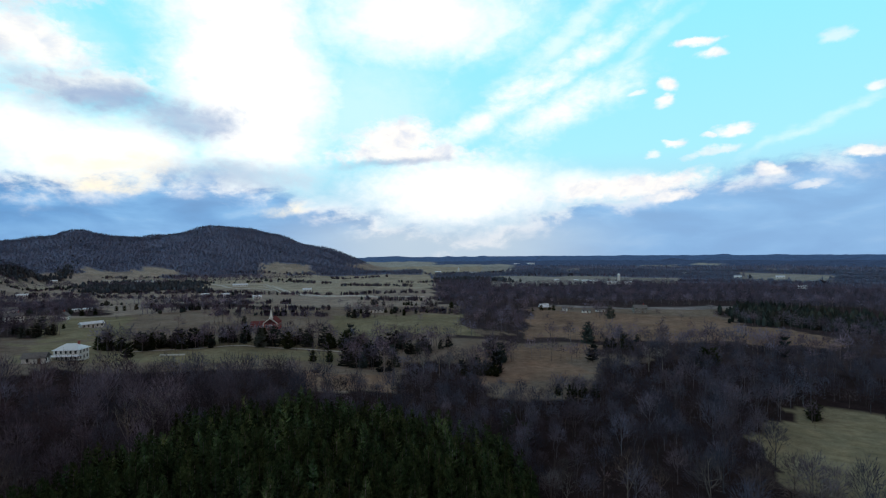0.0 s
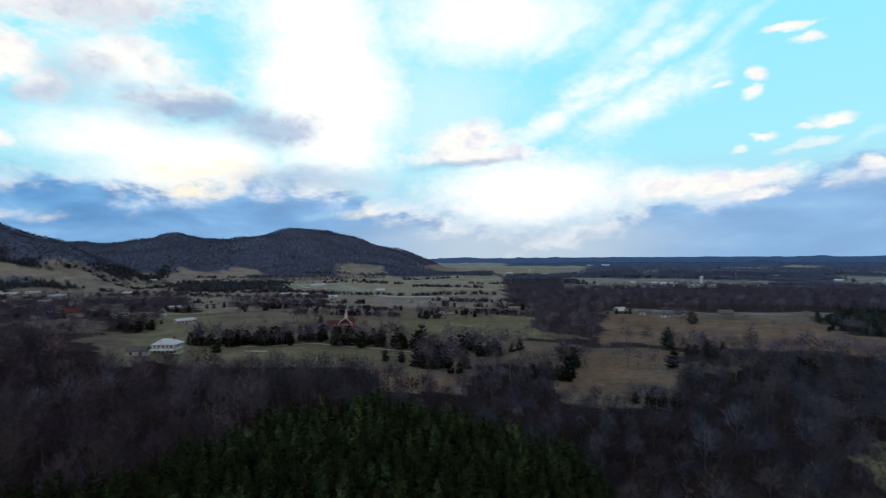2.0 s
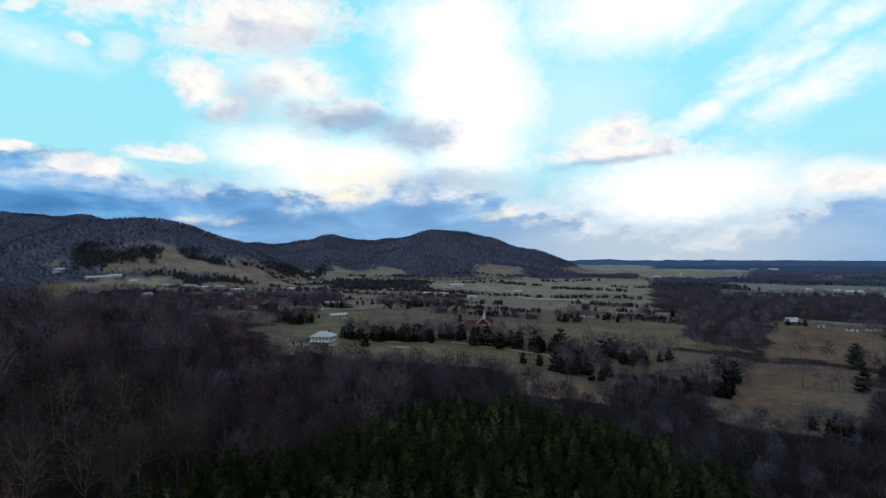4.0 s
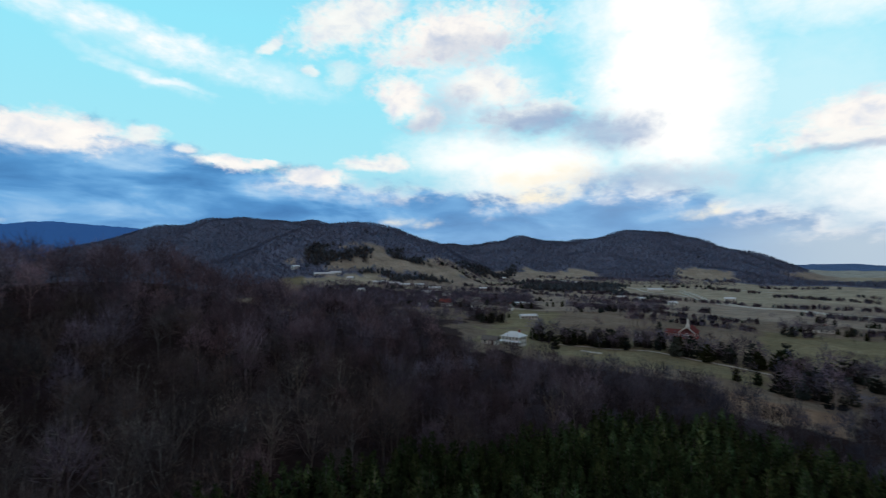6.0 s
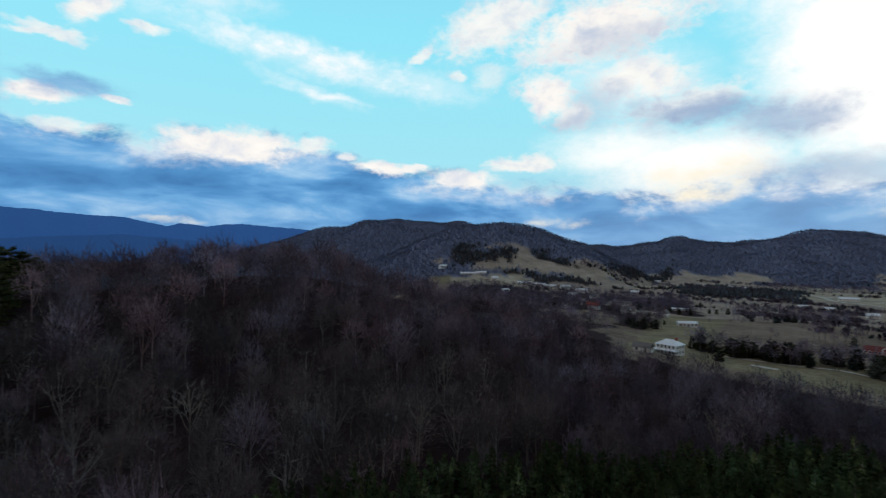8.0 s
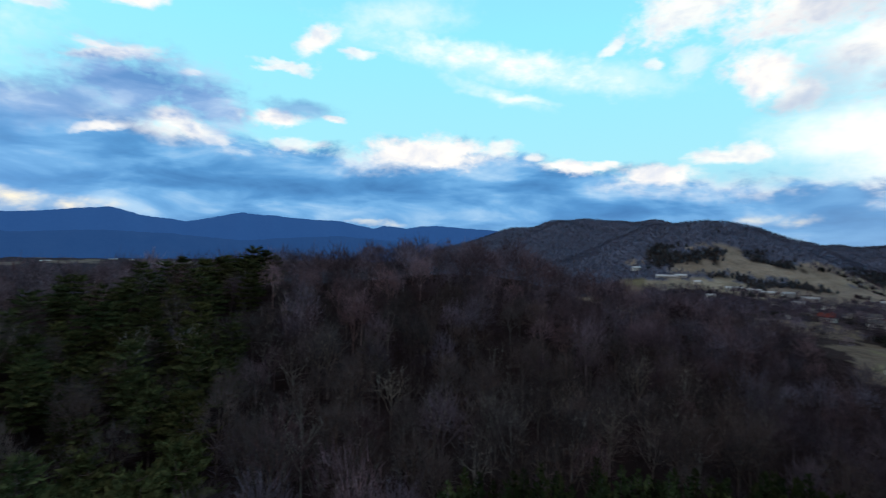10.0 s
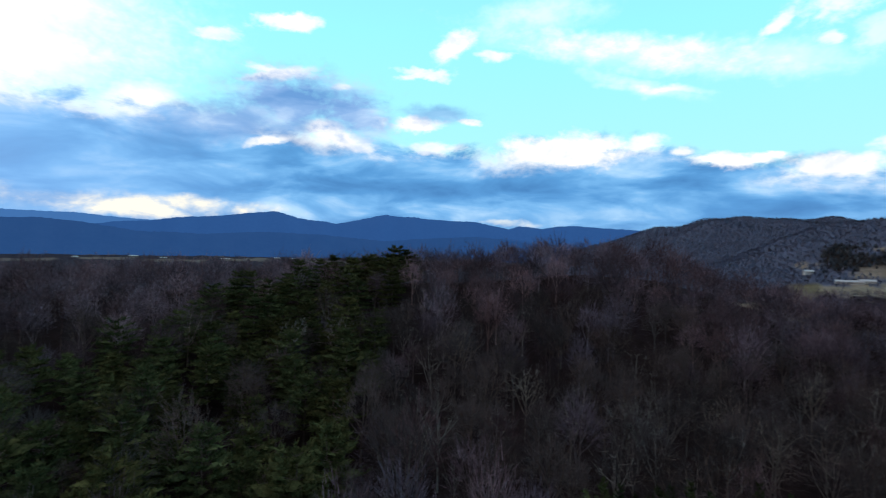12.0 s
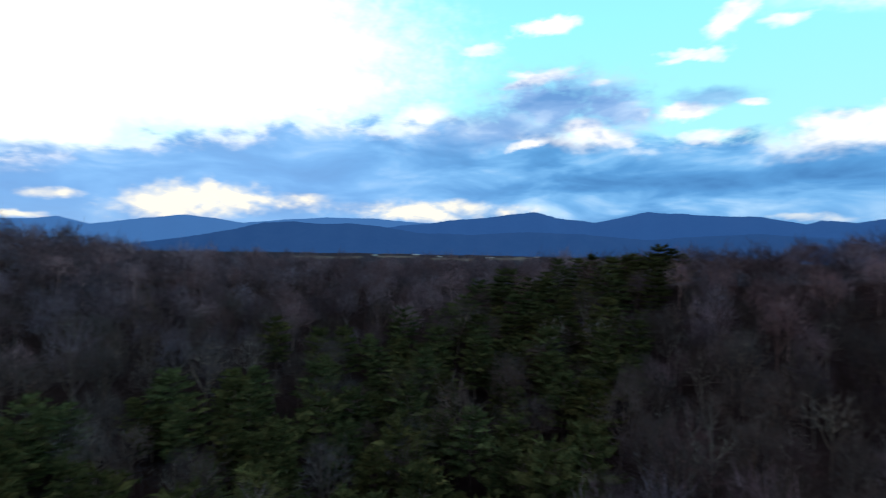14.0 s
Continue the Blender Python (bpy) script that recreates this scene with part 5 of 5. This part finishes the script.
def church():
    """Red brick church with white gable trim, a low wing and a white steeple."""
    az, r = 18.0, 408
    x, y = at(az, r)
    ob = thing("church", pose(float(x), float(y), float(ground_z(x, y)), 0, 0, az + 78), "red brick church with white trimmed gable and white steeple", "church")
    # the nave runs along x and its gable looks over the valley
    part("nave_wall", wall_bm(16, 9.5, 4.6, 3.6), M_BRICK, ob, "red brick nave")
    part("nave_roof", roof_bm(16, 9.5, 3.6, 4.6, over=.35), M_CHURCHROOF, ob, "dull red nave roof")
    for sy in (-1, 1):
        bm = box_bm(.35, math.hypot(4.75 + .4, 3.9) + .3, .55, bevel=0)
        bmesh.ops.rotate(bm, cent=(0, 0, .27), matrix=Matrix.Rotation(sy * -math.atan2(3.6, 4.75), 3, "X"), verts=bm.verts)
        bmesh.ops.translate(bm, vec=(-8.4, sy * 2.45, 6.15), verts=bm.verts)
        part("gable_trim", bm, M_WHITE, ob, "white gable trim")
    part("cornice", box_bm(.3, 9.9, .4, z=4.5, x=-8.15, bevel=0), M_WHITE, ob)
    for sy in (-1, 1):
        part("corner_trim", box_bm(.3, .5, 4.6, x=-8.1, y=sy * 4.7, bevel=0), M_WHITE, ob)
        window(ob, -8, sy * 2.9, 1.2, 1.1, 2.4, "-x")
    part("portico", roof_bm(2.6, 3.4, 1.1, 2.9, x=-9.2, over=.25), M_WHITE, ob, "white entrance gable")
    for sy in (-1, 1):
        part("portico_post", box_bm(.25, .25, 2.9, x=-10.2, y=sy * 1.5, bevel=.02), M_WHITE, ob)
    part("door", box_bm(.16, 1.9, 2.5, x=-8.05, bevel=0), M_BOARD, ob)
    for i in range(5):
        window(ob, -5.6 + 2.9 * i, -4.75, 1.2, 1.0, 2.2, "-y"), window(ob, -5.6 + 2.9 * i, 4.75, 1.2, 1.0, 2.2, "+y")
    tower = part("steeple_base", box_bm(2.2, 2.2, 2.4, z=6.6, x=-5.2), M_WHITE, ob, "white steeple base")
    bm = bmesh.new()
    bmesh.ops.create_cone(bm, cap_ends=True, segments=8, radius1=1.05, radius2=.04, depth=6.0)
    bmesh.ops.translate(bm, vec=(-5.2, 0, 9.0 + 3.0), verts=bm.verts)
    part("spire", bm, M_WHITE, tower, "tall white spire")
    part("wing_wall", wall_bm(8, 12, 3.2, 0, x=2.5, y=9.5), M_BRICK, ob, "red brick wing")
    part("wing_roof", roof_bm(12, 8, 1.8, 3.2, over=.4), M_CHURCHROOF, ob, "dull red wing roof").matrix_local = Matrix.Translation((2.5, 9.5, 0)) @ Matrix.Rotation(math.radians(90), 4, "Z")
    for i in range(5):
        window(ob, -1.5, 5.2 + 2.3 * i, 1.0, 1.1, 1.5, "-x")


def silo(az, r, tall, wide):
    x, y = at(az, r)
    ob = thing("silo", pose(float(x), float(y), float(ground_z(x, y))), "tall pale grey farm silo with a domed cap", "silo", "farm silos")
    bm = bmesh.new()
    bmesh.ops.create_cone(bm, cap_ends=True, segments=20, radius1=wide / 2, radius2=wide / 2, depth=tall)
    bmesh.ops.translate(bm, vec=(0, 0, tall / 2 - .3), verts=bm.verts)
    part("shaft", bm, M_WHITE, ob)
    bm = bmesh.new()
    bmesh.ops.create_uvsphere(bm, u_segments=16, v_segments=8, radius=wide / 2)
    bmesh.ops.delete(bm, geom=[v for v in bm.verts if v.co.z < -.01], context="VERTS")
    bmesh.ops.translate(bm, vec=(0, 0, tall - .3), verts=bm.verts)
    part("cap", bm, M_TIN, ob)


def strip(name, label, category, stops, width, material, lift=.5):
    """A lane that follows the ground through (azimuth, distance) stops."""
    pts = np.array([at(a, r) for a, r in stops])
    t = np.linspace(0, len(pts) - 1, 12 * len(pts))
    x, y = [np.interp(t, np.arange(len(pts)), pts[:, k]) for k in (0, 1)]
    dx, dy = np.gradient(x), np.gradient(y)
    n = np.hypot(dx, dy)
    rows = []
    for s in (-1, 1):
        px, py = x - dy / n * s * width / 2, y + dx / n * s * width / 2
        rows.append(np.stack([px, py, ground_z(px, py) + lift], 1))
    k = len(x)
    i = np.arange(k - 1)
    faces = np.stack([i, i + 1, i + 1 + k, i + k], 1)
    tagged(new(name, mesh_of(name, np.concatenate(rows), faces, [material])), label, category, kind="structure")


def fence(stops, gap, label):
    """Posts and two rails of white boards along (azimuth, distance) stops."""
    pts = np.array([at(a, r) for a, r in stops])
    total = np.concatenate([[0], np.cumsum(np.hypot(*np.diff(pts, axis=0).T))])
    s = np.arange(0, total[-1], gap)
    x, y = np.interp(s, total, pts[:, 0]), np.interp(s, total, pts[:, 1])
    z = ground_z(x, y) + .35
    ob = thing("fence", pose(float(x[0]), float(y[0]), float(z[0])), label, "fence", "pasture fences")
    post_mesh = None
    for k in range(len(s)):
        p = part("post", box_bm(.22, .22, 2.0, z=-.7, bevel=0), M_WHITE, ob) if post_mesh is None else new("post", post_mesh)
        post_mesh = p.data
        p.parent, p.location = ob, (x[k] - x[0], y[k] - y[0], z[k] - z[0])
    for h in (.35, .75, 1.15):
        v = np.concatenate([np.stack([x - x[0], y - y[0], z - z[0] + h + dz], 1) for dz in (-.12, .12)])
        i = np.arange(len(s) - 1)
        rail = new("rail", mesh_of("rail", v, np.stack([i, i + 1, i + 1 + len(s), i + len(s)], 1), [M_WHITE]))
        rail.parent = ob


farmhouse()
building("garage", "low grey-roofed garage beside the white farmhouse", "garage", 37.8, 304, -20, 9, 6, 2.8, 1.8, M_WHITE, M_SHINGLE, chimney=False, bays=2)
building("mobile_home", "long low white home on the lawn", "house", 33.8, 482, 20, 15, 6, 3.0, 1.4, M_WHITE, M_TIN, bays=5, chimney=False)
church()
building("barn", "weathered barn with pale metal roof", "barn", -10.85, 580, 22, 9.5, 7.5, 3.6, 3.2, M_BOARD, M_TIN, bays=3, chimney=False)
building("farm_shed", "small white shed at the field's far edge", "shed", -13.0, 576, 10, 5, 4, 3.2, 1.6, M_WHITE, M_SHINGLE, bays=1, chimney=False, group="farm sheds")
building("farm_shed", "low white shed at the field's far edge", "shed", -15.2, 562, -10, 8, 5, 2.6, 1.3, M_WHITE, M_SHINGLE, bays=2, chimney=False, group="farm sheds")
building("farm_shed", "white shed by a dark thicket", "shed", -16.6, 578, 30, 8, 6, 3.0, 1.8, M_WHITE, M_SHINGLE, bays=2, chimney=False, group="farm sheds")
building("farm_shed", "tiny white shed by the cedar hedge", "shed", 22.7, 396, 5, 4.5, 3.5, 2.6, 1.3, M_WHITE, M_SHINGLE, bays=1, chimney=False, group="farm sheds")
building("stone_house", "grey stone house at the wood's edge", "house", -20.5, 584, 15, 13, 8, 5.6, 2.6, M_STONE, M_SHINGLE, floors=2, bays=4)
building("long_house", "long low grey-roofed farmhouse among bare trees", "house", 7.9, 545, 12, 26, 10, 3.0, 2.4, M_WHITE, M_SHINGLE, bays=7)
building("village_house", "white two-storey house among bare trees", "house", 39.3, 566, 15, 13, 8, 5.8, 2.4, M_WHITE, M_SHINGLE, floors=2, bays=5, group="village houses")
building("village_house", "white gabled cottage among dark trees", "house", 35.8, 596, 75, 9, 7, 4.0, 3.4, M_WHITE, M_SHINGLE, bays=2, group="village houses")
building("long_shed", "long low white poultry shed", "shed", 34.6, 690, 10, 20, 6, 2.4, 1.0, M_WHITE, M_TIN, bays=6, chimney=False)
building("red_roofed_house", "white house with a red roof among bare trees", "house", 42.7, 606, -25, 13, 9, 4.6, 3.4, M_WHITE, M_REDROOF, floors=1, bays=4)
for a, r, turn, w, h, floors in ((39.5, 655, 10, 13, 5.6, 2), (45.4, 818, 20, 14, 3.4, 1), (43.9, 962, -10, 26, 4.0, 1), (49.9, 1002, 5, 30, 4.2, 1), (48.3, 996, -15, 24, 4.2, 1), (51.9, 928, 30, 14, 3.2, 1),
                                 (47.2, 990, 5, 26, 3.4, 1), (55.8, 1072, 8, 44, 3.4, 1), (58.7, 1130, 30, 18, 5.6, 2), (38.7, 975, 0, 16, 3.4, 1), (45.6, 985, 30, 20, 5.2, 2), (53.0, 1040, -20, 14, 3.0, 1), (41.2, 690, 15, 14, 4.0, 1), (44.0, 745, -20, 15, 5.6, 2), (45.1, 640, 40, 13, 3.4, 1), (40.2, 762, 0, 16, 3.4, 1), (42.6, 850, 25, 15, 5.4, 2), (46.6, 866, -10, 18, 3.6, 1), (54.6, 1078, 10, 26, 3.2, 1), (44.8, 905, 0, 18, 3.8, 1)):
    building("village_house", "white house with pale roof at the foot of the hill", "house", a, r, turn, w * .85, 9, h + .6, 2.4, M_WHITE, M_TIN if r > 880 else M_SHINGLE, floors=floors, bays=max(3, int(w / 4)), chimney=False, group="village houses")
for a, r, turn, w, d in ((-12.2, 1095, 8, 14, 10), (-14.2, 1062, 5, 14, 9), (-15.7, 1036, 6, 52, 13), (-17.8, 990, -5, 26, 11), (-19.4, 1005, 12, 20, 11), (28.9, 1270, 0, 24, 10), (24.3, 880, 10, 20, 9), (22.5, 846, -15, 16, 9),
                         (19.5, 786, 20, 18, 10), (21.1, 1090, 5, 44, 11), (36.5, 1390, 0, 20, 10), (30.1, 1320, 5, 26, 10), (-24.6, 1430, 0, 18, 10), (-29.3, 1262, 0, 22, 12), (-31.1, 1150, 20, 22, 12), (-32.7, 1330, 5, 26, 12),
                         (-34.4, 1025, 0, 24, 12), (-3.2, 1440, 0, 40, 14), (0.5, 1500, 8, 26, 12), (14.5, 905, 10, 22, 10), (-9.5, 2200, 0, 50, 16), (-8, 2260, 8, 40, 14)):
    building("farm_building", "pale metal-roofed farm building across the valley", "barn", a, r, turn, w * .62, d * .8, 3.4, 2.0, M_WHITE, M_TIN, bays=max(2, int(w / 7)), chimney=False, door=False, group="farm buildings across the valley")
for a, r, w in ((109.5, 2950, 26), (111, 3100, 34), (116, 2800, 40), (121.5, 2950, 30), (124, 3150, 44), (128.5, 2900, 24)):
    building("farm_building", "pale building far off in the blue valley", "barn", a, r, 5, w, 14, 4, 2.5, M_STONE, M_TIN, bays=3, chimney=False, door=False, group="buildings of the far valley")
silo(-18.5, 1002, 17, 5)
silo(-1.7, 1470, 14, 5)
strip("lane", "pale gravel lane between pastures", "road", [(24, 1140), (18.5, 1113), (17.2, 960), (16.4, 860), (12, 790), (6.6, 735), (2, 730)], 5, M_GRAVEL)
strip("valley_road", "pale road along the foot of the hill", "road", [(33, 1390), (30, 1335), (26, 1270), (23, 1120), (21.5, 1030), (18, 930)], 8, M_GRAVEL)
strip("farm_road", "pale road to the farm at the foot of the hill", "road", [(23, 1120), (20.5, 1195), (17.5, 1180), (12, 1165), (7, 1120)], 6, M_GRAVEL)
strip("gravel_pad", "pale gravel pad in the pasture", "road", [(28.4, 323), (27.2, 321), (26.2, 320)], 4, M_GRAVEL, .15)
strip("driveway", "pale gravel drive along the cedar hedge", "road", [(31.5, 336), (27, 338), (22, 338), (16, 330), (10, 318)], 3.0, M_GRAVEL, .15)
fence([(18.9, 1100), (17.9, 960), (17.0, 850), (12, 768), (6.8, 716)], 6, "white board fence at the pasture beside the lane")
fence([(18.0, 1090), (17.0, 960), (16.1, 860), (12, 782), (7, 728)], 6, "white board fence along the gravel lane")
